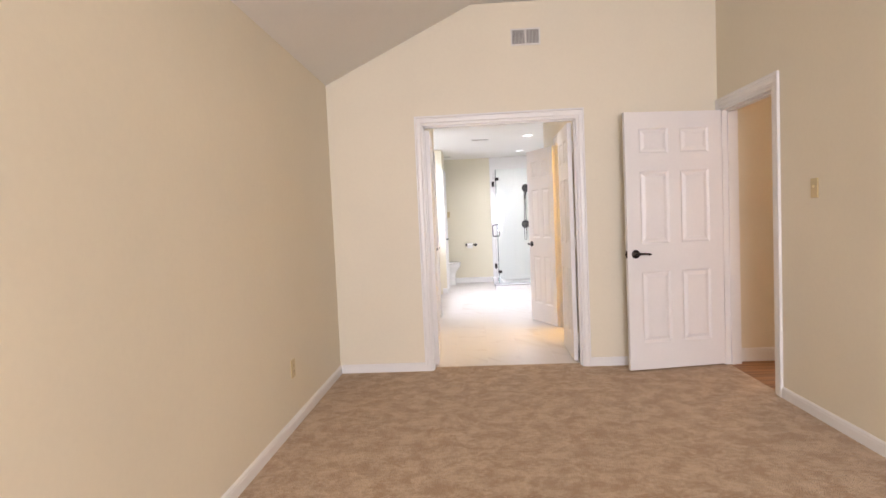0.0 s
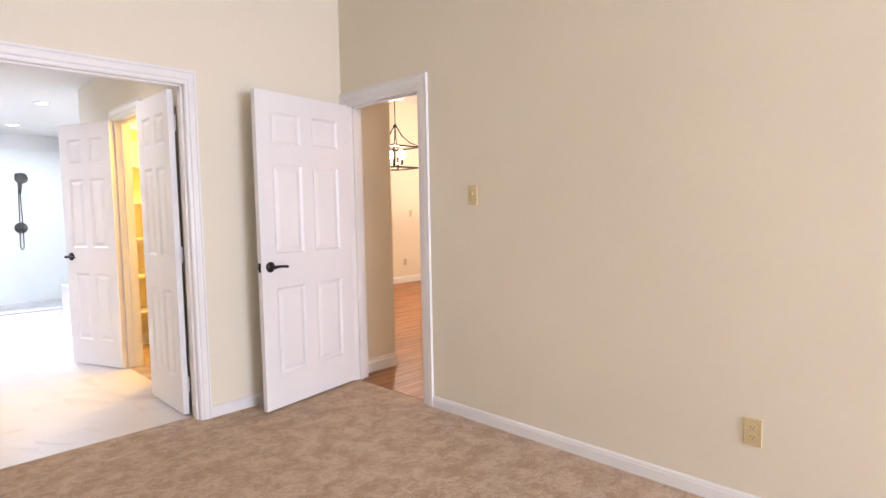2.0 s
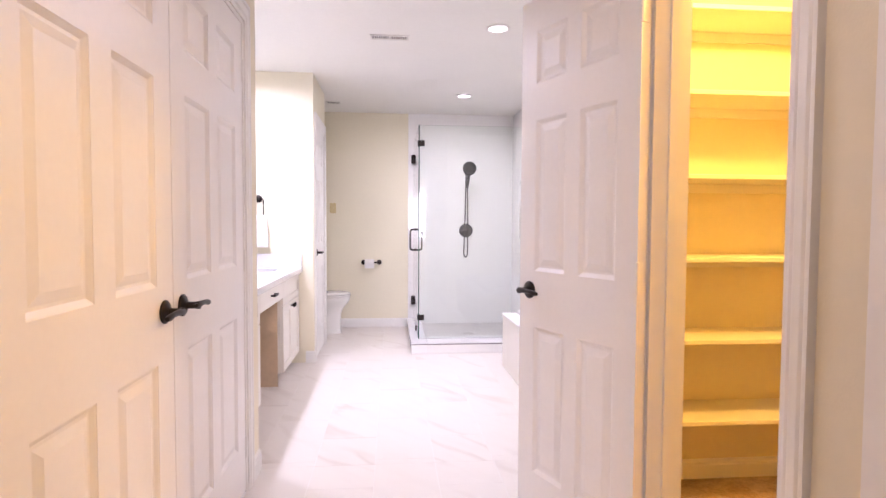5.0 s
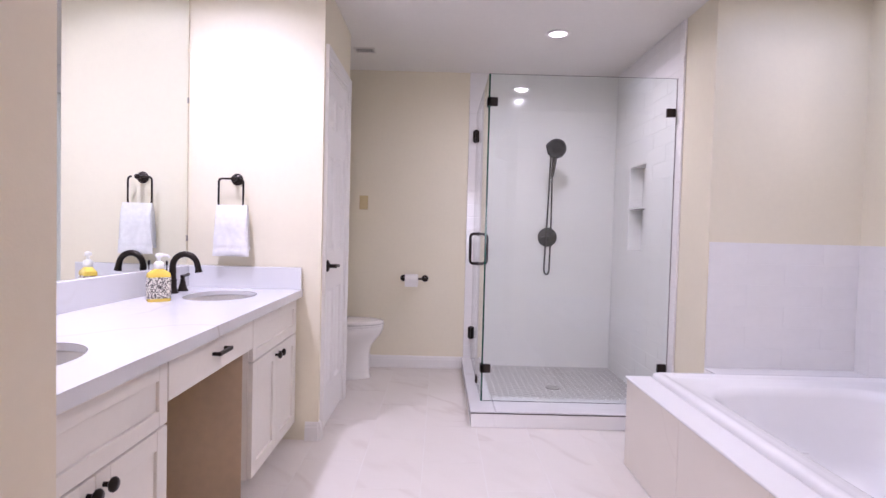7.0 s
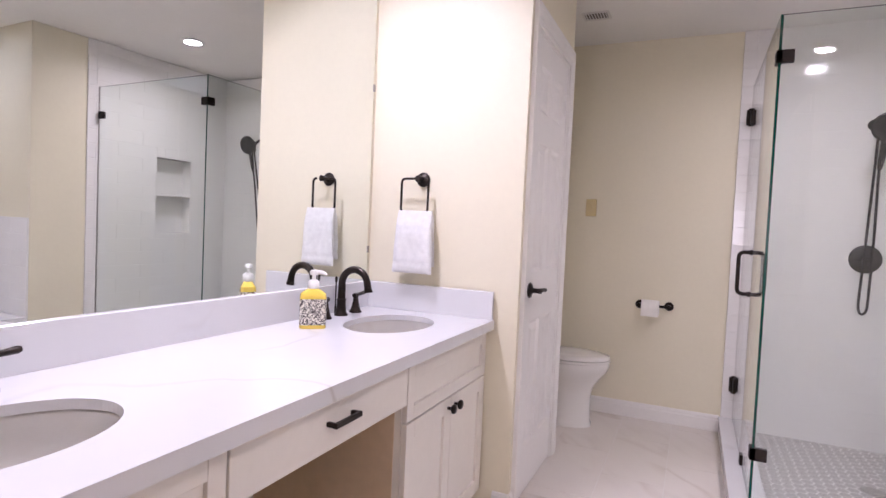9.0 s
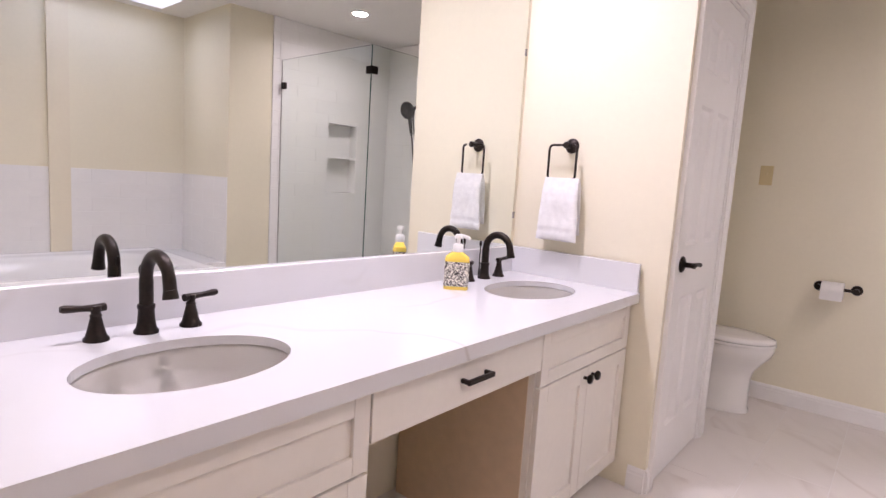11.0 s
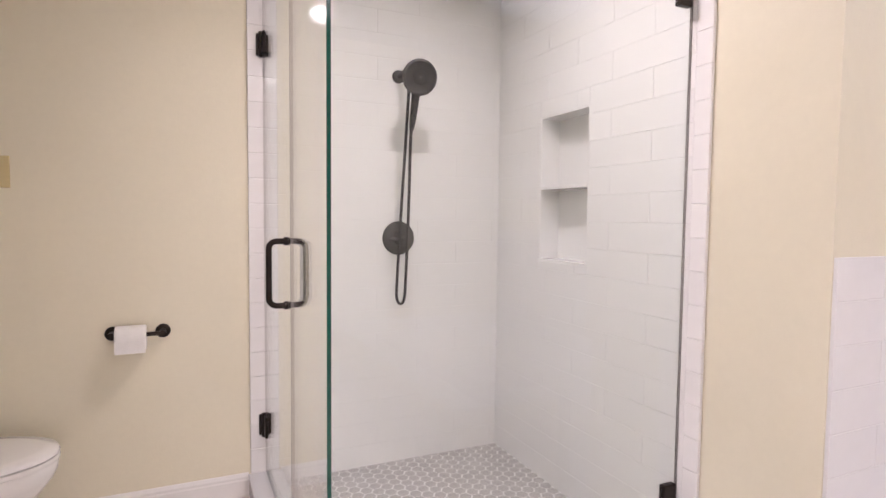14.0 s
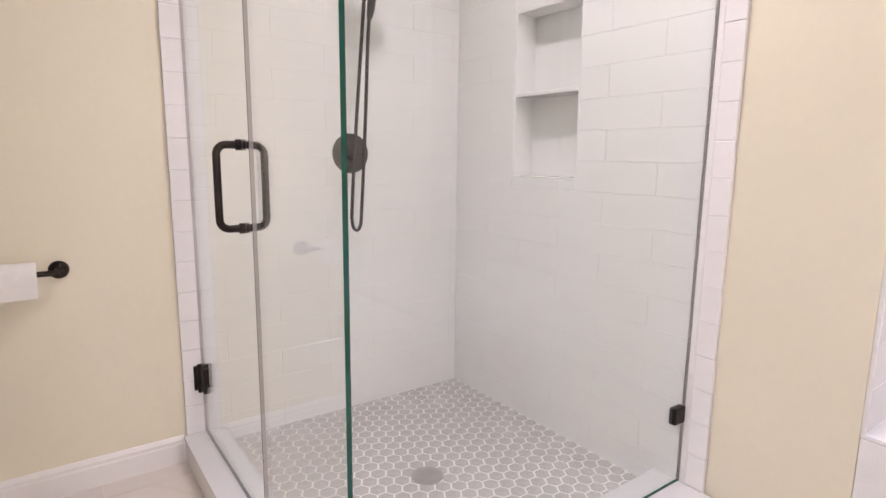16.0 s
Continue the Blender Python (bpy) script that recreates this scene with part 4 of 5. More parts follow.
part("pump", bm, WHITEPLASTIC, d, "white pump head", smooth=50)
d.scale = (1, 1, 1.1)

# mirror
d = thing("vanity_mirror", (VW - VSLOPE * (VN - V0) / 2, (V0 + VN) / 2, 0.927), "large frameless wall mirror above the vanity", "mirror", rz=-math.degrees(math.atan(VSLOPE)))
hl = (VN - 0.03 - V0) / 2
part("glass", boxes((0.0015, 0.0075, -hl - 0.015, hl - 0.015, 0.0, CEIL - 0.927 - 0.02), bevel=0.001), MIRROR, d)
part("bottom_channel", boxes((0.001, 0.010, -hl - 0.015, hl - 0.015, -0.005, -0.0005)), STEEL, d, "thin steel mirror channel")
for k, (yy, zz) in enumerate(((hl - 0.016, 0.13), (hl - 0.016, 0.85))):
    part("clip", boxes((0.0, 0.011, yy, yy + 0.008, zz, zz + 0.03)), STEEL, d, "small mirror clip")

# towel rings and towels


def towel_ring(at, ny):
    """Ring on the wall across y; ny: way off that wall."""
    d = thing("towel_ring", at, "bronze rounded-square towel ring on the wall", "towel ring", "vanity towel rings")
    bm = bmesh.new()
    lathe(bm, [(0.031, 0), (0.032, 0.004), (0.027, 0.009), (0.013, 0.012), (0.0105, 0.016), (0.0105, 0.046), (0.014, 0.050), (0.014, 0.060), (0.0, 0.064)], 22, Matrix.Rotation(radians(-90 * ny), 4, "X"))
    part("post", bm, BRONZE, d, smooth=50)
    bm = bmesh.new()
    y = ny * 0.055
    r = 0.018
    w, h = 0.128, 0.145
    cx = -0.014
    tube(bm, [Vector((0.012, y, 0)), Vector((cx + w / 2 - 0.06, y, 0)), Vector((cx - w / 2 + r, y, 0))] + arc((cx - w / 2 + r, y, -r), r, 90, 180, (1, 0, 0), (0, 0, 1), 5) + [Vector((cx - w / 2, y, -h + r))]
         + arc((cx - w / 2 + r, y, -h + r), r, 180, 270, (1, 0, 0), (0, 0, 1), 5) + arc((cx + w / 2 - r, y, -h + r), r, 270, 360, (1, 0, 0), (0, 0, 1), 5) + arc((cx + w / 2 - r, y, -r), r, 0, 90, (1, 0, 0), (0, 0, 1), 5), 0.0052, 10)
    part("ring", bm, BRONZE, d, smooth=50)
    return d


def hand_towel(at, ny, w=0.184, drop=0.266):
    """Folded towel over a bar: two thick layers with soft edges, and woven bands near the hem."""
    d = thing("hand_towel", at, "folded white terry hand towel with woven bands hanging from the ring", "towel", "vanity towels")
    for name, y, dz, dw in (("front_fold", 0.016, 0.0, 0.0), ("back_fold", -0.016, 0.03, -0.006)):
        bm = bmesh.new()
        nx, nz = 14, 26
        th = 0.011

        def surf(i, k, side):
            u, v = i / nx, k / nz
            x = (u - 0.5) * (w + dw) * (0.86 + 0.16 * v)
            z = 0.006 - v * (drop - dz)
            wave = 0.006 * math.sin(u * 7.5 + 0.6 + y * 40) * v + 0.004 * noise.noise(Vector((u * 3, v * 4, y * 60)))
            edge = min(1.0, 6 * min(u, 1 - u) + 0.25) * min(1.0, 10 * (1 - v) + 0.45)
            band = -0.004 if 0.70 < v < 0.73 or 0.77 < v < 0.80 or 0.84 < v < 0.87 else 0
            hang = y * min(1, 0.25 + 3.5 * v)
            return Vector((x, ny * (hang + wave + side * (th * edge + band)), z))
        loops = []
        for k in range(nz + 1):
            loops.append([surf(i, k, 1) for i in range(nx + 1)] + [surf(i, k, -1) for i in range(nx, -1, -1)])
        loft(bm, loops)
        part(name, bm, TOWEL, d, smooth=70)
    return d


towel_ring((-0.802, VN, 1.388), -1)
hand_towel((-0.806, VN - 0.055, 1.245), -1)
towel_ring((-0.74, HLE, 1.388), 1)
hand_towel((-0.754, HLE + 0.055, 1.245), 1)

# towel bar on the hall wall
d = thing("towel_bar", (HR, 6.832, 1.40), "oil-rubbed bronze towel bar on the hall wall", "towel bar")
bm = bmesh.new()
tube(bm, [(-0.066, -0.32, 0), (-0.066, -0.312, 0), (-0.066, 0.312, 0), (-0.066, 0.32, 0)], [0.006, 0.0095, 0.0095, 0.006], 14)
part("bar", bm, BRONZE, d, smooth=50)
for s in (-1, 1):
    bm = bmesh.new()
    lathe(bm, [(0.031, 0), (0.031, 0.005), (0.025, 0.012), (0.012, 0.018), (0.0105, 0.05), (0.015, 0.056), (0.015, 0.074), (0.0, 0.078)], 20, Matrix.Translation((0, s * 0.235, 0)) @ Matrix.Rotation(radians(-90), 4, "Y"))
    part("post", bm, BRONZE, d, smooth=50)

# ---- toilet ----
TY = 10.66
d = thing("toilet", (-0.137, TY, 0), "white elongated porcelain toilet with a closed lid", "toilet")


def oval(x_front, length, half, z, n=40, square=2.0):
    """Egg outline seen from above: round in front (+x side), fuller behind."""
    out = []
    for i in range(n):
        th = 2 * math.pi * i / n
        c, s_ = math.cos(th), math.sin(th)
        k = half * (1 - 0.10 * max(0, c))
        out.append(Vector((x_front - length / 2 + length / 2 * math.copysign(abs(c) ** (2 / square), c), k * math.copysign(abs(s_) ** (2 / square), s_), z)))
    return out


bm = bmesh.new()
loft(bm, [oval(-0.098, 0.52, 0.122, 0, square=2.5), oval(-0.098, 0.52, 0.124, 0.012, square=2.5), oval(-0.106, 0.51, 0.117, 0.03, square=2.5), oval(-0.108, 0.51, 0.113, 0.12, square=2.4), oval(-0.106, 0.51, 0.113, 0.20, square=2.3),
          oval(-0.094, 0.51, 0.122, 0.245, square=2.2), oval(-0.058, 0.52, 0.148, 0.295), oval(-0.022, 0.53, 0.172, 0.34), oval(-0.008, 0.535, 0.181, 0.372), oval(-0.006, 0.535, 0.181, 0.390), oval(-0.010, 0.53, 0.178, 0.399)])
part("bowl", bm, PORCELAIN, d, smooth=60)
bm = bmesh.new()
loft(bm, [oval(-0.002, 0.46, 0.180, 0.402), oval(0.0, 0.465, 0.184, 0.408), oval(-0.002, 0.46, 0.180, 0.418)])
part("seat", bm, PORCELAIN, d, "white toilet seat", smooth=60)
bm = bmesh.new()
loft(bm, [oval(-0.004, 0.46, 0.178, 0.4205), oval(-0.001, 0.465, 0.183, 0.426), oval(-0.006, 0.455, 0.177, 0.438), oval(-0.05, 0.37, 0.135, 0.4445), oval(-0.13, 0.2, 0.07, 0.446)])
part("lid", bm, PORCELAIN, d, "closed white lid", smooth=60)
bm = bmesh.new()
box(bm, -0.70, -0.515, -0.20, 0.20, 0.385, 0.72, bevel=0.02, seg=3)
part("tank", bm, PORCELAIN, d, smooth=50)
bm = bmesh.new()
box(bm, -0.708, -0.507, -0.207, 0.207, 0.722, 0.757, bevel=0.012, seg=3)
part("tank_lid", bm, PORCELAIN, d, smooth=50)
bm = boxes((-0.515, -0.505, -0.17, -0.14, 0.655, 0.675), (-0.505, -0.497, -0.165, -0.09, 0.658, 0.672), bevel=0.003)
part("flush_lever", bm, BRONZE, d)
for s in (-1, 1):
    bm = bmesh.new()
    lathe(bm, [(0.014, 0.012), (0.014, 0.02), (0.010, 0.03), (0.0, 0.034)], 14, Matrix.Translation((-0.33, s * 0.104, 0)))
    part("bolt_cap", bm, PORCELAIN, d)

# ---- paper holder ----
d = thing("paper_holder", (0.075, BN, 0.745), "oil-rubbed bronze toilet paper holder on the wall", "paper holder")
for s in (-1, 1):
    bm = bmesh.new()
    lathe(bm, [(0.028, 0), (0.028, 0.005), (0.023, 0.011), (0.012, 0.016), (0.0105, 0.045), (0.013, 0.05), (0.013, 0.064), (0.0, 0.068)], 20, Matrix.Translation((s * 0.088, 0, 0)) @ Matrix.Rotation(radians(90), 4, "X"))
    part("post", bm, BRONZE, d, smooth=50)
bm = bmesh.new()
tube(bm, [(-0.096, -0.057, 0), (0.096, -0.057, 0)], 0.0085, 12)
part("bar", bm, BRONZE, d)
d = thing("toilet_paper_roll", (0.054, BN - 0.057, 0.745), "white toilet paper roll on the holder", "toilet paper")
bm = bmesh.new()
lathe(bm, [(0.0195, -0.053), (0.046, -0.053), (0.049, -0.050), (0.049, 0.050), (0.046, 0.053), (0.0195, 0.053)], 36, Matrix.Translation((0, 0, -0.011)) @ Matrix.Rotation(radians(90), 4, "Y"))
part("paper", bm, PAPER, d, smooth=40)
bm = boxes((-0.052, 0.052, -0.0500, -0.0488, -0.062, -0.012))
part("loose_sheet", bm, PAPER, d)

# ---- shower ----
GX, GY, GT = 0.558, 9.778, 2.105          # side glass, front glass, top of the glass
CX0, CX1, CY0, CY1, CH = 0.486, 0.625, 9.59, 9.865, 0.098
DE = 10.285                               # the glass door's free edge
PANZ = 0.035
d = thing("shower_curb", (CX0, CY0, 0), "white tiled shower curb", "shower curb")
part("side_run", boxes((0, CX1 - CX0, 0, BN - 0.012 - CY0, 0, CH - 0.012), bevel=0.002), GLAZE, d)
part("front_run", boxes((CX1 - CX0, SE - 0.012 - CX0, 0, CY1 - CY0, 0, CH - 0.012), bevel=0.002), GLAZE, d)
part("side_cap", boxes((-0.004, CX1 - CX0 + 0.004, -0.004, BN - 0.012 - CY0, CH - 0.011, CH), bevel=0.003), QUARTZ, d, "smooth white curb cap")
part("front_cap", boxes((CX1 - CX0 + 0.005, SE - 0.012 - CX0, -0.004, CY1 - CY0 + 0.004, CH - 0.011, CH), bevel=0.003), QUARTZ, d, "smooth white curb cap")
part("edge_trim", boxes((-0.0015, 0.0, 0.0, BN - 0.012 - CY0, CH - 0.0165, CH - 0.0112)), BRONZE, d, "thin dark metal edge trim")
part("edge_trim", boxes((0.0, SE - 0.012 - CX0, -0.0015, 0.0, CH - 0.0165, CH - 0.0112)), BRONZE, d, "thin dark metal edge trim")
pan = setting("floor_shower", boxes((CX1, SE, CY1, BN, -0.003, PANZ + 0.0006)), HEXGROUT, "shower floor of grey hexagon tiles in pale grout")

d = thing("shower_drain", (1.118, 10.338, PANZ), "round grey steel shower drain", "drain")
bm = bmesh.new()
lathe(bm, [(0.040, 0.0), (0.054, 0.0), (0.054, 0.004), (0.050, 0.006), (0.040, 0.006)], 32)
part("ring", bm, SATIN, d, smooth=40)
bm = bmesh.new()
lathe(bm, [(0.040, 0.0005), (0.040, 0.002), (0.0, 0.002)], 32)
part("backing", bm, RECESSDARK, d)
for i in range(-4, 5):
    hw = math.sqrt(max(0, 0.039 ** 2 - (i * 0.0088) ** 2))
    part("bar", boxes((i * 0.0088 - 0.0013, i * 0.0088 + 0.0013, -hw, hw, 0.0022, 0.0055)), STEEL, d)
for i in (-2, 0, 2):
    hw = math.sqrt(0.039 ** 2 - (i * 0.0088) ** 2)
    part("cross_bar", boxes((-hw, hw, i * 0.0088 - 0.0016, i * 0.0088 + 0.0016, 0.0056, 0.0062)), STEEL, d)


def pane(name, parent, x0, x1, y0, y1, z0, z1, label, edge=None):
    """Glass plate: clear faces, green ground edges."""
    bm = boxes((x0, x1, y0, y1, z0, z1))
    thin = 0 if x1 - x0 < y1 - y0 else 1
    bm.faces.ensure_lookup_table()
    bm.normal_update()
    for f in bm.faces:
        f.material_index = 0 if abs(f.normal[thin]) > 0.9 or f.normal[0] > 0.9 else (2 if f.normal[1] > 0.9 else 1)
    ob = part(name, bm, [GLASS, edge or GLASSEDGE, SEAL], parent, label)
    ob.visible_shadow = False
    return ob


enc = thing("shower_enclosure", (GX, GY, CH), "frameless clear glass shower enclosure with bronze clips", "shower enclosure")
G = lambda x0, x1, y0, y1, z0, z1: (x0 - GX, x1 - GX, y0 - GY, y1 - GY, z0 - CH, z1 - CH)
front = pane("front_panel", enc, *G(GX + 0.006, SE - 0.0165, GY, GY + 0.010, CH + 0.002, GT), "clear fixed glass panel")
ret = pane("return_panel", enc, *G(GX - 0.005, GX + 0.005, GY, DE - 0.004, CH + 0.002, GT), "clear fixed glass panel")

part("seal", boxes(G(SE - 0.0165, SE - 0.0128, GY + 0.001, GY + 0.009, CH + 0.002, GT)), SEAL, enc, "grey silicone seal")


def hardware(name, parent, rows, label):
    bm = bmesh.new()
    for r in rows:
        box(bm, *G(*r), bevel=0.003, seg=2)
    return part(name, bm, BRONZE, parent, label)


for z in (1.937, 0.302):
    hardware("corner_clip", enc, [(GX - 0.012, GX + 0.052, GY - 0.007, GY + 0.017, z - 0.026, z + 0.026), (GX - 0.012, GX + 0.012, GY - 0.007, GY + 0.052, z - 0.026, z + 0.026)], "square bronze glass clip")
for z in (1.897, 0.328):
    hardware("wall_clip", enc, [(SE - 0.074, SE - 0.022, GY - 0.007, GY + 0.017, z - 0.026, z + 0.026)], "square bronze glass clip")
hardware("floor_clip", enc, [(GX - 0.012, GX + 0.012, DE - 0.10, DE - 0.05, CH, CH + 0.05)], "square bronze glass clip")
door = thing("shower_door", (GX, BN - 0.02, CH), "clear frameless glass shower door with a bronze pull", "shower door")
gd = lambda y0, y1, z0, z1, x0=-0.005, x1=0.005: (x0, x1, y0 - BN + 0.02, y1 - BN + 0.02, z0 - CH, z1 - CH)
pane("glass", door, *gd(DE, BN - 0.026, CH + 0.010, GT), "clear glass plate", DARKEDGE)
for z in (1.922, 0.308):
    bm = bmesh.new()
    box(bm, *gd(BN - 0.075, BN - 0.020, z - 0.045, z + 0.045, -0.011, 0.011), bevel=0.003, seg=2)
    box(bm, *gd(BN - 0.022, BN - 0.0105, z - 0.045, z + 0.045, -0.030, 0.030), bevel=0.002)
    tube(bm, [(-0.012, 0.0 - 0.004, z - CH - 0.052), (-0.012, -0.004, z - CH + 0.052)], 0.008, 12)
    part("hinge", bm, BRONZE, door, "bronze glass door hinge")
bm = bmesh.new()
hy, hz0, hz1 = DE + 0.085 - BN + 0.02, 0.915 - CH, 1.128 - CH
for s in (-1, 1):
    x = s * 0.060
    tube(bm, [Vector((s * 0.005, hy, hz0)), Vector((x - s * 0.025, hy, hz0))] + arc((x - s * 0.025, hy, hz0 + 0.025), 0.025, -90, 0, (s, 0, 0), (0, 0, 1), 6) + arc((x - s * 0.025, hy, hz1 - 0.025), 0.025, 0, 90, (s, 0, 0), (0, 0, 1), 6) + [Vector((s * 0.005, hy, hz1))], 0.0098, 14)
    for z in (hz0, hz1):
        lathe(bm, [(0.014, 0.0005), (0.014, 0.011), (0.011, 0.013)], 16, Matrix.Translation((0, hy, z)) @ Matrix.Rotation(radians(90 * s), 4, "Y"))
part("pull", bm, BRONZE, door, "D-shaped bronze pull", smooth=50)

# shower head, hose and valve
BNF = BN - 0.012
d = thing("hand_shower", (1.158, BNF, 1.859), "dark grey hand shower on a wall bracket with a hanging hose", "shower head")
bm = bmesh.new()
lathe(bm, [(0.030, 0), (0.030, 0.006), (0.024, 0.012), (0.013, 0.016)], 24, Matrix.Rotation(radians(90), 4, "X"))
tube(bm, [(0, -0.01, 0), (0, -0.07, 0.006), (-0.004, -0.13, 0.0), (-0.012, -0.18, -0.03), (-0.016, -0.20, -0.06)], [0.011, 0.011, 0.011, 0.012, 0.013], 14)
lathe(bm, [(0.017, -0.03), (0.019, -0.02), (0.019, 0.02), (0.014, 0.03)], 18, Matrix.Translation((-0.016, -0.205, -0.075)))
part("wall_arm", bm, GREYMETAL, d, smooth=50)
aim = (Vector((-0.08, -0.95, -0.20))).normalized().to_track_quat("Z", "Y").to_matrix().to_4x4()
bm = bmesh.new()
lathe(bm, [(0.0, -0.042), (0.022, -0.040), (0.040, -0.030), (0.070, -0.012), (0.076, -0.004), (0.076, 0.004), (0.070, 0.008), (0.064, 0.0085), (0.062, 0.007), (0.030, 0.0075), (0.028, 0.010), (0.0, 0.011)], 40, Matrix.Translation((0.007, -0.250, -0.055)) @ aim)
head = part("spray_head", bm, GREYMETAL, d, smooth=40)
bm = bmesh.new()
for ring, cnt in ((0.018, 8), (0.040, 14), (0.052, 20)):
    for i in range(cnt):
        th = 2 * math.pi * i / cnt
        lathe(bm, [(0.0019, 0.006), (0.0017, 0.0135 if ring < 0.02 else 0.0105), (0.0004, 0.0138 if ring < 0.02 else 0.011)], 6, Matrix.Translation((0.007, -0.250, -0.055)) @ aim @ Matrix.Translation((ring * math.cos(th), ring * math.sin(th), 0)))
part("nozzles", bm, BLACK, head)
bm = bmesh.new()
lathe(bm, [(0.005, 0.0105), (0.005, 0.0125), (0.003, 0.013)], 12, Matrix.Translation((0.007, -0.250, -0.055)) @ aim)
part("centre_jet", bm, STEEL, head, "bright centre jet")
bm = bmesh.new()
tube(bm, [(0.006, -0.225, -0.075), (0.003, -0.215, -0.12), (-0.001, -0.207, -0.18), (-0.006, -0.200, -0.24), (-0.009, -0.196, -0.27)], [0.020, 0.0185, 0.0165, 0.014, 0.010], 14)
part("handle", bm, GREYMETAL, d, smooth=50)
hose = []
for k in range(25):
    u = k / 24
    hose.append(Vector((-0.009 + 0.022 * u + 0.006 * math.sin(u * 3), -0.196 + 0.126 * u ** 0.8, -0.265 - 0.735 * u)))
for k in range(1, 8):
    th = math.pi * k / 8
    hose.append(Vector((-0.007 + 0.021 * math.cos(th), -0.070, -1.0 - 0.05 * math.sin(th))))
for k in range(25):
    u = k / 24
    hose.append(Vector((-0.028 + 0.022 * u - 0.020 * u * u, -0.070 - 0.140 * u ** 1.4, -1.0 + 0.91 * u)))
bm = bmesh.new()
tube(bm, hose, 0.0068, 10)
part("hose", bm, GREYMETAL, d, smooth=60)
d = thing("shower_valve", (1.162, BNF, 1.112), "dark grey round shower valve with a lever", "shower valve")
bm = bmesh.new()
lathe(bm, [(0.078, 0), (0.079, 0.004), (0.074, 0.009), (0.040, 0.013), (0.030, 0.016), (0.028, 0.050), (0.022, 0.056), (0.0, 0.058)], 40, Matrix.Rotation(radians(90), 4, "X"))
part("escutcheon", bm, GREYMETAL, d, smooth=40)
bm = bmesh.new()
tube(bm, [(0.012, -0.062, 0), (-0.01, -0.064, 0), (-0.05, -0.066, -0.002), (-0.066, -0.066, -0.003)], [0.012, 0.011, 0.008, 0.006], 12)
part("lever", bm, GREYMETAL, d, smooth=50)

# ---- bathtub ----
TX0, DZ = 1.228, 0.445
d = thing("bathtub", (TX0, (TS + TN) / 2, 0), "white built-in drop-in bathtub in a tiled deck", "bathtub")
ty = (TS + TN) / 2
L = lambda x0, x1, y0, y1, z0, z1: (x0 - TX0, x1 - TX0, y0 - ty, y1 - ty, z0, z1)
YN = 9.11
RX0, RX1, RY0, RY1 = TX0 + 0.115, TE - 0.004, TS + 0.07, YN - 0.012   # rim of the shell
bm = boxes(L(TX0 + 0.012, TX0 + 0.03, TS, YN, 0, DZ - 0.013), L(TX0 + 0.03, SE, YN - 0.02, YN, 0, DZ - 0.013), L(SE + 0.002, TE - 0.002, YN - 0.02, TN - 0.002, 0, DZ - 0.013))
part("apron_core", bm, GROUT, d)
APRON = marble_material("cream_apron_tile", (0.76, 0.70, 0.62), (0.6, 0.52, 0.44), 0.25, 0.22, 1.6)
y = YN
while y > TS + 0.05:
    y2 = max(TS + 0.002, y - 0.605)
    part("apron_tile", boxes(L(TX0, TX0 + 0.0115, y2 + 0.0012, y - 0.0012, 0.002, DZ - 0.0135), bevel=0.001), APRON, d)
    y = y2
part("apron_end_tile", boxes(L(TX0 + 0.012, SE, YN, YN + 0.011, 0.002, DZ - 0.0135), bevel=0.001), APRON, d)
bm = bmesh.new()
box(bm, *L(TX0 - 0.006, RX0 + 0.01, TS + 0.001, YN + 0.012, DZ - 0.012, DZ), bevel=0.003)
box(bm, *L(RX0 + 0.011, SE + 0.003, YN - 0.03, YN + 0.012, DZ - 0.012, DZ), bevel=0.002)
box(bm, *L(SE + 0.004, TE - 0.002, YN - 0.03, TN - 0.003, DZ - 0.012, DZ), bevel=0.002)
box(bm, *L(RX0 + 0.011, TE - 0.002, TS + 0.001, TS + 0.10, DZ - 0.012, DZ), bevel=0.002)
part("deck_slab", bm, ACRYLIC, d, "white deck edge")


def tub_loop(x0, x1, y0, y1, r, z, n=12):
    return [Vector((p.x, p.y, z)) for p in rounded_rect(x1 - x0, y1 - y0, r, (1, 0, 0), (0, 1, 0), ((x0 + x1) / 2 - TX0, (y0 + y1) / 2 - ty, 0), n)]


bm = bmesh.new()
x0, x1, y0, y1 = RX0, RX1, RY0, RY1
ins = lambda k: (x0 + k, x1 - k, y0 + k, y1 - k)
bx0, bx1, by0, by1 = x0 + 0.14, x1 - 0.12, y0 + 0.16, y1 - 0.17
bas = lambda k, kl=0.0: (bx0 + k, bx1 - k, by0 + k + kl, by1 - k - kl)
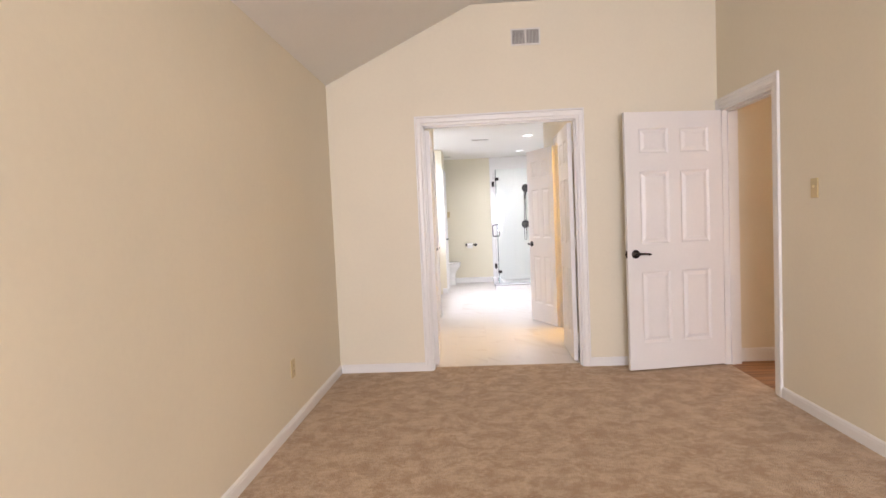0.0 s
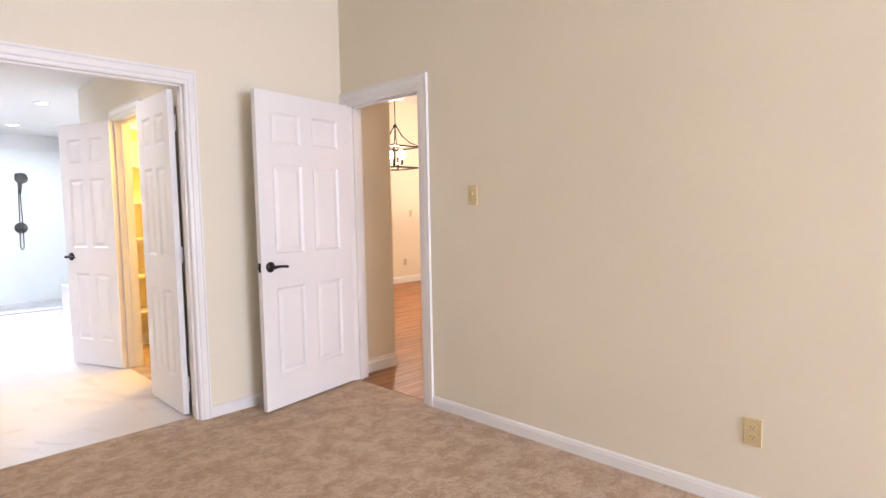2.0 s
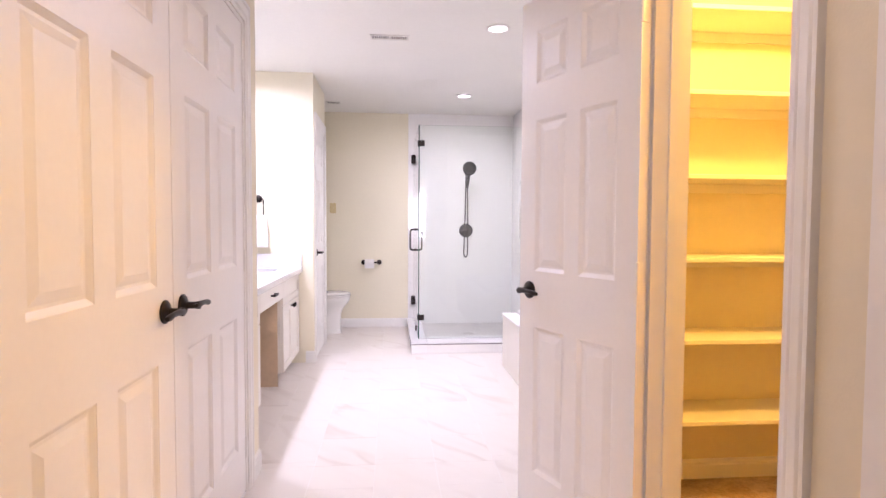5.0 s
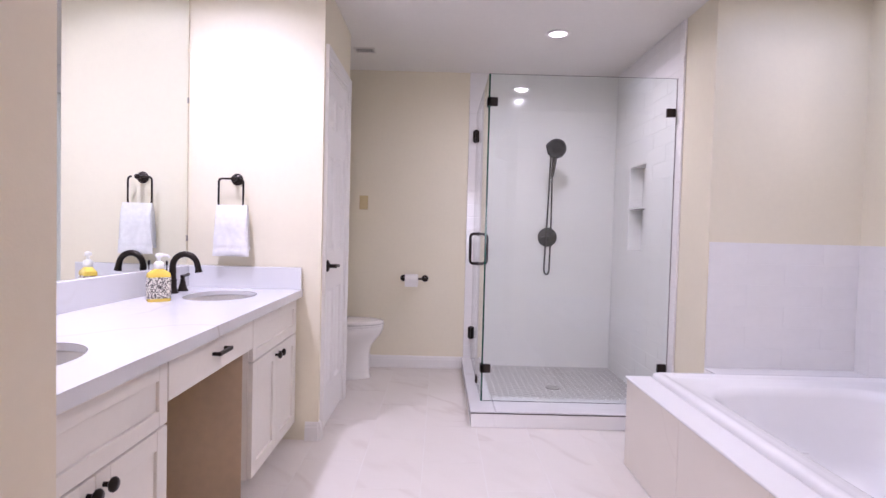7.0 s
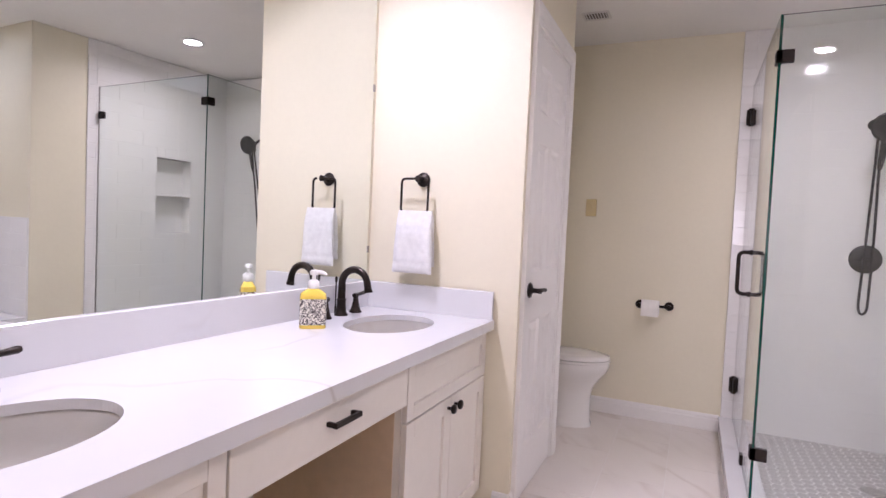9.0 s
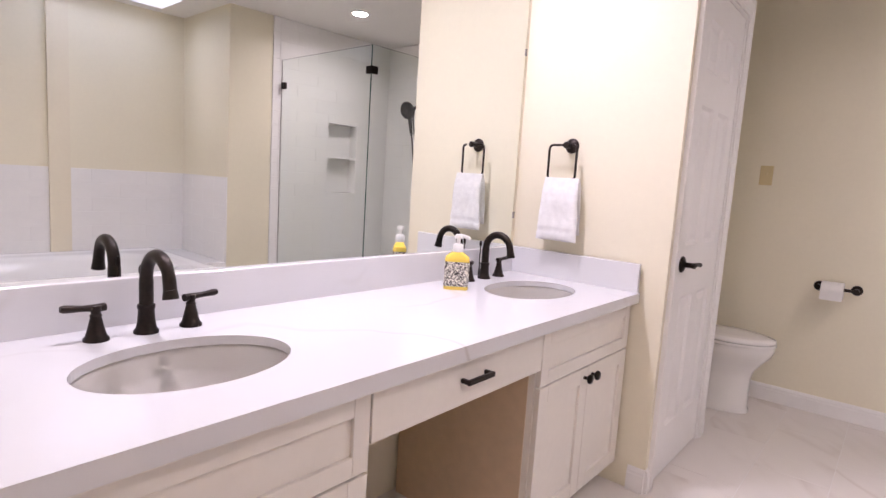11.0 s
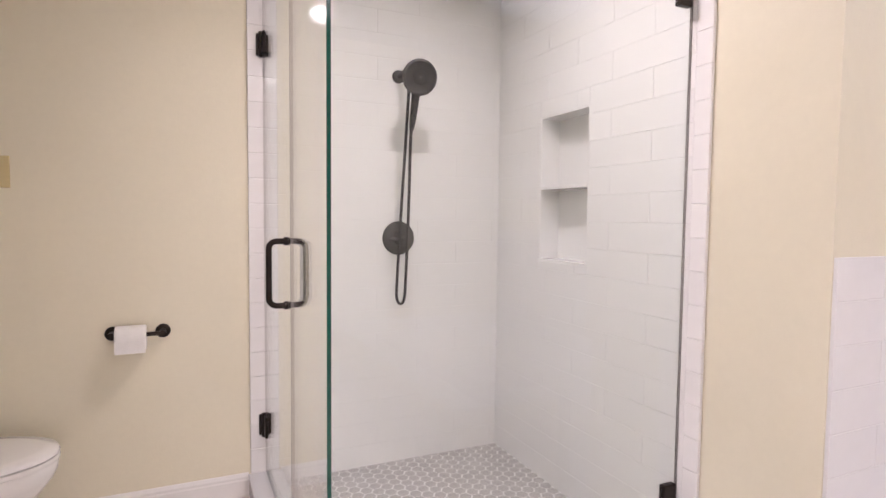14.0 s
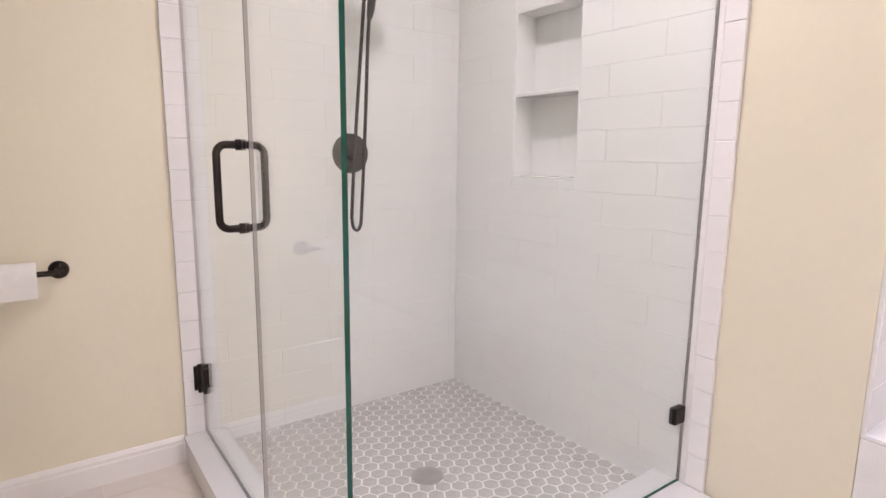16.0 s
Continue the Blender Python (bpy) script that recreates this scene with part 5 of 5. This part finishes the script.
loft(bm, [tub_loop(*ins(0), 0.02, DZ + 0.001), tub_loop(*ins(0.0), 0.02, DZ + 0.016), tub_loop(*ins(0.005), 0.022, DZ + 0.026), tub_loop(*ins(0.016), 0.03, DZ + 0.031), tub_loop(*ins(0.042), 0.04, DZ + 0.031), tub_loop(*ins(0.054), 0.05, DZ + 0.022), tub_loop(*ins(0.062), 0.06, DZ + 0.018),
          tub_loop(*bas(-0.055, -0.02), 0.22, DZ + 0.018), tub_loop(*bas(-0.045, -0.02), 0.23, DZ + 0.014), tub_loop(*bas(-0.02), 0.25, DZ + 0.012), tub_loop(*bas(0.0), 0.26, DZ + 0.002), tub_loop(*bas(0.018), 0.26, DZ - 0.03), tub_loop(*bas(0.05, 0.02), 0.25, DZ - 0.16), tub_loop(*bas(0.08, 0.05), 0.23, DZ - 0.28), tub_loop(*bas(0.12, 0.09), 0.2, DZ - 0.335), tub_loop(*bas(0.18, 0.14), 0.16, DZ - 0.345)], False, True)
part("shell", bm, ACRYLIC, d, smooth=60)
for yy, zz in ((8.98 - 0.02, 0.235), (8.2, 0.2), (7.75, 0.2)):
    bm = bmesh.new()
    m = Matrix.Translation((bx1 - 0.052 - TX0, yy - ty - 0.25, zz)) @ Matrix.Rotation(radians(-78), 4, "Y")
    lathe(bm, [(0.036, 0), (0.036, 0.006), (0.030, 0.010), (0.014, 0.010), (0.012, 0.004), (0.0, 0.004)], 24, m)
    part("jet", bm, ACRYLIC, d, "whirlpool jet")
bm = bmesh.new()
box(bm, 1.90 - 0.055 - TX0, 1.90 + 0.055 - TX0, by1 - 0.118 - ty, by1 - 0.104 - ty, 0.10, 0.20, bevel=0.006, seg=2)
plate = part("suction_plate", bm, ACRYLIC, d, "square white suction plate")
bm = bmesh.new()
lathe(bm, [(0.018, 0), (0.018, 0.004), (0.012, 0.006), (0.0, 0.004)], 20, Matrix.Translation((1.915 - TX0, by1 - 0.118 - ty, 0.14)) @ Matrix.Rotation(radians(90), 4, "X"))
part("plug", bm, STEEL, plate, "small steel plug")

# ---- entrance hall things ----
d = thing("front_door", (FD0, FY + 0.02, 0), "white front door with an oval leaded glass light", "door")
w = FD1 - FD0
part("leaf", boxes((0.004, w - 0.004, 0.0, 0.044, 0.012, 2.05), bevel=0.002), DOORPAINT, d)
ov = lambda rx, rz, yy, n=40: [Vector((w / 2 + rx * math.cos(2 * math.pi * i / n), yy, 1.18 + rz * math.sin(2 * math.pi * i / n))) for i in range(n)]
bm = bmesh.new()
loft(bm, [ov(0.185, 0.50, 0.0), ov(0.195, 0.51, -0.008), ov(0.178, 0.493, -0.016), ov(0.160, 0.475, -0.012), ov(0.158, 0.473, -0.001)], False, False)
part("oval_frame", bm, TRIM, d)
bm = bmesh.new()
loft(bm, [ov(0.158, 0.473, -0.002), ov(0.158, 0.473, -0.005)])
part("leaded_glass", bm, GLOWGLASS, d, "pale blue leaded glass with a glow for daylight")
bm = bmesh.new()
for i in range(8):
    th = 2 * math.pi * i / 8 + 0.2
    tube(bm, [(w / 2 + 0.03 * math.cos(th), -0.007, 1.18 + 0.09 * math.sin(th)), (w / 2 + 0.157 * math.cos(th), -0.007, 1.18 + 0.47 * math.sin(th))], 0.004, 6)
for k in (0.22, 0.55, 0.8):
    tube(bm, [p + Vector((0, 0, 0)) for p in ov(0.158 * k, 0.473 * k, -0.007, 24)], 0.004, 6, closed=True)
part("lead_lines", bm, CAME, d, "dark lead lines")
for cx, z0, z1 in ((w * 0.27, 0.16, 0.52), (w * 0.73, 0.16, 0.52)):
    bm = bmesh.new()
    nested_panel(bm, 0.28, z1 - z0, (cx, 0.0, (z0 + z1) / 2), 0.012, [(0.0, 0.001), (0.02, 0.006), (0.05, 0.002), (0.06, 0.002)])
    part("panel", bm, DOORPAINT, d)
lever(d, (0.075, 0.0, 0.93), 1, -1)
bm = bmesh.new()
lathe(bm, [(0.028, 0), (0.028, 0.008), (0.018, 0.014), (0.0, 0.016)], 20, Matrix.Translation((0.075, 0, 1.08)) @ Matrix.Rotation(radians(90), 4, "X"))
part("deadbolt", bm, BRONZE, d, "bronze deadbolt")
for z in (0.28, 1.03, 1.80):
    part("hinge", boxes((w - 0.018, w + 0.014, -0.008, 0.004, z - 0.05, z + 0.05)), STEEL, d, "steel hinge")


def lantern(name, at, half, h, ceiling, bulbs, label):
    """Open cage on four posts under a flared crown, hung by a rod or chain."""
    d = thing(name, at, label, "pendant light")
    for sx in (-1, 1):
        for sy in (-1, 1):
            part("post", boxes((sx * half - 0.008, sx * half + 0.008, sy * half - 0.008, sy * half + 0.008, -h / 2, h / 2)), BRONZE, d)
    for z in (-h / 2, h / 2):
        bm = bmesh.new()
        for sgn in (-1, 1):
            box(bm, -half - 0.011, half + 0.011, sgn * half - 0.011, sgn * half + 0.011, z - 0.009, z + 0.009)
            box(bm, sgn * half - 0.011, sgn * half + 0.011, -half + 0.011, half - 0.011, z - 0.009, z + 0.009)
        part("hoop", bm, BRONZE, d)
    top = h / 2 + half * 1.15
    for sx in (-1, 1):
        for sy in (-1, 1):
            bm = bmesh.new()
            tube(bm, [(sx * half, sy * half, h / 2), (sx * half * 0.55, sy * half * 0.55, h / 2 + half * 0.28), (sx * half * 0.25, sy * half * 0.25, h / 2 + half * 0.65), (sx * 0.012, sy * 0.012, top)], 0.007, 8)
            part("crown_arm", bm, BRONZE, d)
    bm = bmesh.new()
    tube(bm, [(0, 0, top - 0.02), (0, 0, ceiling - at[2] - 0.02)], 0.005, 8)
    lathe(bm, [(0.02, top - 0.01), (0.022, top + 0.01), (0.01, top + 0.03)], 14)
    part("rod", bm, BRONZE, d)
    bm = bmesh.new()
    lathe(bm, [(0.062, ceiling - at[2]), (0.062, ceiling - at[2] - 0.015), (0.02, ceiling - at[2] - 0.03)], 22)
    part("canopy", bm, BRONZE, d)
    for k in range(bulbs):
        th = 2 * math.pi * k / bulbs
        r = half * 0.45 if bulbs > 1 else 0
        bm = bmesh.new()
        lathe(bm, [(0.012, -h * 0.30), (0.014, -h * 0.05), (0.0, -h * 0.05)], 12, Matrix.Translation((r * math.cos(th), r * math.sin(th), 0)))
        if bulbs > 1:
            tube(bm, [(0, 0, -h * 0.28), (r * math.cos(th), r * math.sin(th), -h * 0.28)], 0.006, 8)
        socket = part("candle", bm, BRONZE, d)
        bm = bmesh.new()
        lathe(bm, [(0.012, -h * 0.05), (0.034, h * 0.06), (0.042, h * 0.16), (0.034, h * 0.27), (0.008, h * 0.36)], 16, Matrix.Translation((r * math.cos(th), r * math.sin(th), 0)))
        bulb = part("bulb", bm, BULB, socket, "glowing bulb", smooth=60)
        bulb.visible_shadow = False
    return d


ENTRY_CEIL = lambda yy: 3.08 + (FY + 0.14 - yy) * 0.5 / 2.87
lantern("lantern_pendant", (6.9, 6.5, 2.15), 0.13, 0.26, ENTRY_CEIL(6.5) + 0.012, 1, "bronze lantern pendant with one lit bulb in the entrance hall")
lantern("chandelier", (4.2, 6.3, 1.90), 0.22, 0.25, ENTRY_CEIL(6.3) + 0.012, 4, "bronze cage chandelier with lit candle bulbs")

# ---- bedroom window ----
d = thing("window_1", ((WIN[0] + WIN[1]) / 2, S, WIN[2]), "white bedroom window with lowered slatted blinds", "window")
hw, hh = (WIN[1] - WIN[0]) / 2, WIN[3] - WIN[2]
bm = boxes((-hw, -hw + 0.05, -0.12, -0.05, 0, hh), (hw - 0.05, hw, -0.12, -0.05, 0, hh), (-hw + 0.05, hw - 0.05, -0.12, -0.05, 0, 0.05), (-hw + 0.05, hw - 0.05, -0.12, -0.05, hh - 0.05, hh), (-0.025, 0.025, -0.12, -0.05, 0.05, hh - 0.05))
part("window_frame", bm, TRIM, d)
for a, b in ((-hw + 0.05, -0.025), (0.025, hw - 0.05)):
    ob = part("pane", boxes((a, b, -0.092, -0.086, 0.05, hh - 0.05)), PANE, d)
    ob.visible_shadow = False
part("window_sill", boxes((-hw - 0.04, hw + 0.04, -0.05, 0.03, -0.022, -0.001), bevel=0.003), TRIM, d)

# ---- pieces: floor tiles, wall tiles, hexagons, planks ----


def piece_mesh(name, sx, sy, sz, bevel, material):
    """Tile lying in xy, its face up, bevelled rim; origin in the middle of its back."""
    me = bpy.data.meshes.new(name)
    bm = bmesh.new()
    loft(bm, [[(x * sx / 2, y * sy / 2, 0) for x, y in ((-1, -1), (1, -1), (1, 1), (-1, 1))], [(x * sx / 2, y * sy / 2, sz - bevel) for x, y in ((-1, -1), (1, -1), (1, 1), (-1, 1))],
              [(x * (sx / 2 - bevel), y * (sy / 2 - bevel), sz) for x, y in ((-1, -1), (1, -1), (1, 1), (-1, 1))]])
    bmesh.ops.recalc_face_normals(bm, faces=bm.faces)
    bm.to_mesh(me)
    bm.free()
    me.materials.append(material)
    return me


PIECES = {}


def piece(name, parent, sx, sy, sz, bevel, material, m):
    key = (name, round(sx, 4), round(sy, 4), material.name)
    if key not in PIECES:
        PIECES[key] = piece_mesh(name, sx, sy, sz, bevel, material)
    ob = new(name, PIECES[key])
    ob.parent = parent
    ob.matrix_basis = m
    return ob


bathfloor = bpy.data.objects["floor_bathroom_bed"]
bathfloor.name = "floor_bathroom"
tagged(bathfloor, "polished marble-look floor tiles in pale grout")
TW, TL, GAP = 0.295, 0.595, 0.0014
AREAS = [(HL, HR + 0.006, N2 - 0.013, 7.25), (W - 0.1, 1.228, 7.25, 9.595), (-0.87, 0.486, 9.595, BN), (1.228, SE, 9.11, 9.595)]
nrow = 0
x = 0.222 - 5 * TW
cells = []
while x < SE:
    yy = N2 - 0.013 - (TL * 0.5 if nrow % 2 else 0.0)
    while yy < BN:
        cells.append((x, x + TW, yy, yy + TL))
        yy += TL
    x += TW
    nrow += 1
for cx0, cx1, cy0, cy1 in cells:
    for ax0, ax1, ay0, ay1 in AREAS:
        a, b, c, e = max(cx0, ax0), min(cx1, ax1), max(cy0, ay0), min(cy1, ay1)
        if b - a > 0.02 and e - c > 0.02:
            piece("floor_tile", bathfloor, b - a - GAP, e - c - GAP, 0.004, 0.0006, FLOORTILE, Matrix.Translation(((a + b) / 2, (c + e) / 2, -0.004 + 0.0006 * random.random() - 0.0006)))

ROWH, TILEL, TG = 0.1058, 0.406, 0.0011


def wall_tiles(parent, axis, at, out, a0, a1, z0, z1, hole=None, rowh=ROWH, length=TILEL, shift=0.0, brick=True, thick=0.010):
    """Glazed tiles on a wall across axis, in courses from z0 up; hole: (a0, a1, z0, z1) left free."""
    if axis == "y":
        base = Matrix(((1, 0, 0, 0), (0, 0, -1, 0), (0, 1, 0, 0), (0, 0, 0, 1))) if out < 0 else Matrix(((-1, 0, 0, 0), (0, 0, 1, 0), (0, 1, 0, 0), (0, 0, 0, 1)))
    else:
        base = Matrix(((0, 0, -1, 0), (-1, 0, 0, 0), (0, 1, 0, 0), (0, 0, 0, 1)))
    k, z = 0, z0
    while z < z1 - 0.012:
        zt = min(z + rowh, z1)
        a = a0 - shift - (length / 2 if brick and k % 2 else 0)
        while a < a1:
            p, q = max(a, a0), min(a + length, a1)
            rects = [(p, q, z, zt)]
            if hole and q > hole[0] and p < hole[1] and zt > hole[2] and z < hole[3]:
                rects = [(p, min(q, hole[0]), z, zt), (max(p, hole[1]), q, z, zt)]
                ia, ib = max(p, hole[0]), min(q, hole[1])
                rects += [(ia, ib, z, min(zt, hole[2])), (ia, ib, max(z, hole[3]), zt)]
            for p1, q1, r1, s1 in rects:
                if q1 - p1 > 0.012 and s1 - r1 > 0.008:
                    mid, zm = (p1 + q1) / 2, (r1 + s1) / 2
                    pos = Vector((mid, at, zm)) if axis == "y" else Vector((at, mid, zm))
                    tilt = Euler((random.uniform(-0.0012, 0.0012), random.uniform(-0.0009, 0.0009), 0)).to_matrix().to_4x4()
                    piece("wall_tile", parent, q1 - p1 - TG, s1 - r1 - TG, thick, 0.0013, GLAZE, Matrix.Translation(pos) @ base @ tilt)
            a += length
        z = zt
        k += 1


tb = setting("shower_wall_back", boxes((0.496, SE - 0.002, BN - 0.0116, BN - 0.0005, 0.0, CEIL - 0.001)), GROUT, "white brick-pattern tiles on the shower's back wall")
wall_tiles(tb, "y", BN - 0.003, -1, 0.493 + 0.0735, SE - 0.012, PANZ, CEIL - 0.002, shift=0.12)
k, z = 0, CH
while z < CEIL - 0.01:
    zt = min(z + ROWH, CEIL - 0.002)
    piece("edge_tile", tb, 0.072, zt - z - 0.002, 0.011, 0.0018, GLAZE, Matrix.Translation((0.493 + 0.036, BN - 0.003, (z + zt) / 2)) @ Matrix(((1, 0, 0, 0), (0, 0, -1, 0), (0, 1, 0, 0), (0, 0, 0, 1))))
    z = zt
te = setting("shower_wall_east", boxes(*wall_boxes("x", SE - 0.0005, -0.0111, 9.703, BN - 0.012, 0.0, CEIL - 0.001, [NI])), GROUT, "white brick-pattern tiles round the shower niche")
wall_tiles(te, "x", SE - 0.003, -1, 9.70 + 0.0615, BN - 0.012, PANZ, CEIL - 0.002, hole=NI, shift=0.03)
z = CH
while z < CEIL - 0.01:
    zt = min(z + ROWH, CEIL - 0.002)
    piece("edge_tile", te, 0.060, zt - z - 0.002, 0.011, 0.0018, GLAZE, Matrix.Translation((SE - 0.003, 9.70 + 0.030, (z + zt) / 2)) @ Matrix(((0, 0, -1, 0), (-1, 0, 0, 0), (0, 1, 0, 0), (0, 0, 0, 1))))
    z = zt
# niche lining, trim and shelf
n0, n1, n2, n3 = NI
nd = 0.088
setting("niche_lining", boxes((SE + nd, SE + nd + 0.006, n0, n1, n2, n3), (SE - 0.012, SE + nd, n0, n0 + 0.008, n2, n3), (SE - 0.012, SE + nd, n1 - 0.008, n1, n2, n3), (SE - 0.012, SE + nd, n0 + 0.008, n1 - 0.008, n2, n2 + 0.010), (SE - 0.012, SE + nd, n0 + 0.008, n1 - 0.008, n3 - 0.008, n3),
                              bevel=0.0012), GLAZE, "white tiled shower niche")
d = thing("niche_shelf", (SE + 0.04, (n0 + n1) / 2, 1.345), "white shelf dividing the shower niche", "shelf")
part("slab", boxes((-0.055, 0.047, -(n1 - n0) / 2 + 0.0085, (n1 - n0) / 2 - 0.0085, -0.007, 0.007), bevel=0.002), GLAZE, d)

# tile wainscot round the tub
wt_ = setting("tub_wall_tiles", boxes((SE + 0.004, TE - 0.003, TN - 0.0098, TN - 0.0005, DZ - 0.01, 1.122), (TE - 0.0098, TE - 0.0005, TS + 0.003, TN - 0.01, DZ - 0.01, 1.122)), GROUT, "pale glossy brick-pattern tiles above the bathtub")
wall_tiles(wt_, "y", TN - 0.003, -1, SE + 0.004, TE - 0.012, DZ + 0.002, 1.122, rowh=0.1128, length=0.406, thick=0.008)
wall_tiles(wt_, "x", TE - 0.003, -1, TS + 0.003, TN - 0.012, DZ + 0.002, 1.122, rowh=0.1128, length=0.406, thick=0.008)

# hexagon floor
R = 0.0275
hex_me = bpy.data.meshes.new("hexagon_tile")
bm = bmesh.new()
hexp = lambda r, z: [(r * math.cos(radians(60 * i)), r * math.sin(radians(60 * i)), z) for i in range(6)]
loft(bm, [hexp(R, -0.002), hexp(R, 0.0012), hexp(R - 0.001, 0.002)])
bmesh.ops.recalc_face_normals(bm, faces=bm.faces)
bm.to_mesh(hex_me)
bm.free()
hex_me.materials.append(HEXTILE)
pitch = R * math.sqrt(3) + 0.0056
spots = []
j, xx = 0, CX1 - 0.006
while xx < SE + 0.008:
    yy = CY1 - 0.006 + (pitch / 2 if j % 2 else 0)
    while yy < BN + 0.008:
        if (xx - 1.118) ** 2 + (yy - 10.338) ** 2 > 0.036 ** 2:
            spots.append((xx, yy))
        yy += pitch
    xx += pitch * math.sqrt(3) / 2
    j += 1
spots.sort(key=lambda p: (p[0] - 1.05) ** 2 + (p[1] - 10.3) ** 2)
for xx, yy in spots[:300]:
    ob = new("hexagon_tile", hex_me)
    ob.parent = pan
    ob.location = (xx, yy, PANZ)
bm = bmesh.new()
for xx, yy in spots[300:]:
    loft(bm, [[(xx + p[0], yy + p[1], PANZ + p[2]) for p in hexp(R, -0.002)], [(xx + p[0], yy + p[1], PANZ + p[2]) for p in hexp(R, 0.0012)], [(xx + p[0], yy + p[1], PANZ + p[2]) for p in hexp(R - 0.001, 0.002)]])
rest = part("hexagon_tiles", bm, HEXTILE, pan)
tagged(rest, kind="stuff")

# blinds
win = bpy.data.objects["window_1"]
slat = piece_mesh("blind_slat", 2 * hw - 0.04, 0.05, 0.003, 0.0005, BLIND)
for k in range(24):
    ob = new("blind_slat", slat)
    ob.parent = win
    ob.matrix_basis = Matrix.Translation((0, -0.02, 0.05 + k * 0.06)) @ Matrix.Rotation(radians(25), 4, "X")

# entrance hall planks
entry = bpy.data.objects["floor_entry_bed"]
entry.name = "floor_entry"
tagged(entry, "honey-brown oak plank floor")
PW, PL = 0.125, 1.2
y, k = 2.4, 0
while y < FY - 0.01:
    y1 = min(y + PW, FY)
    xx = E + 0.032 - (k * 0.47) % PL
    while xx < FX:
        a, b = max(xx, E + 0.032 if y1 < 4.53 else 2.602), min(xx + PL, FX)
        if b - a > 0.02:
            piece("plank", entry, b - a - 0.0016, y1 - y - 0.0016, 0.006, 0.0008, WOOD, Matrix.Translation(((a + b) / 2, (y + y1) / 2, -0.006)))
        xx += PL
    y += PW
    k += 1
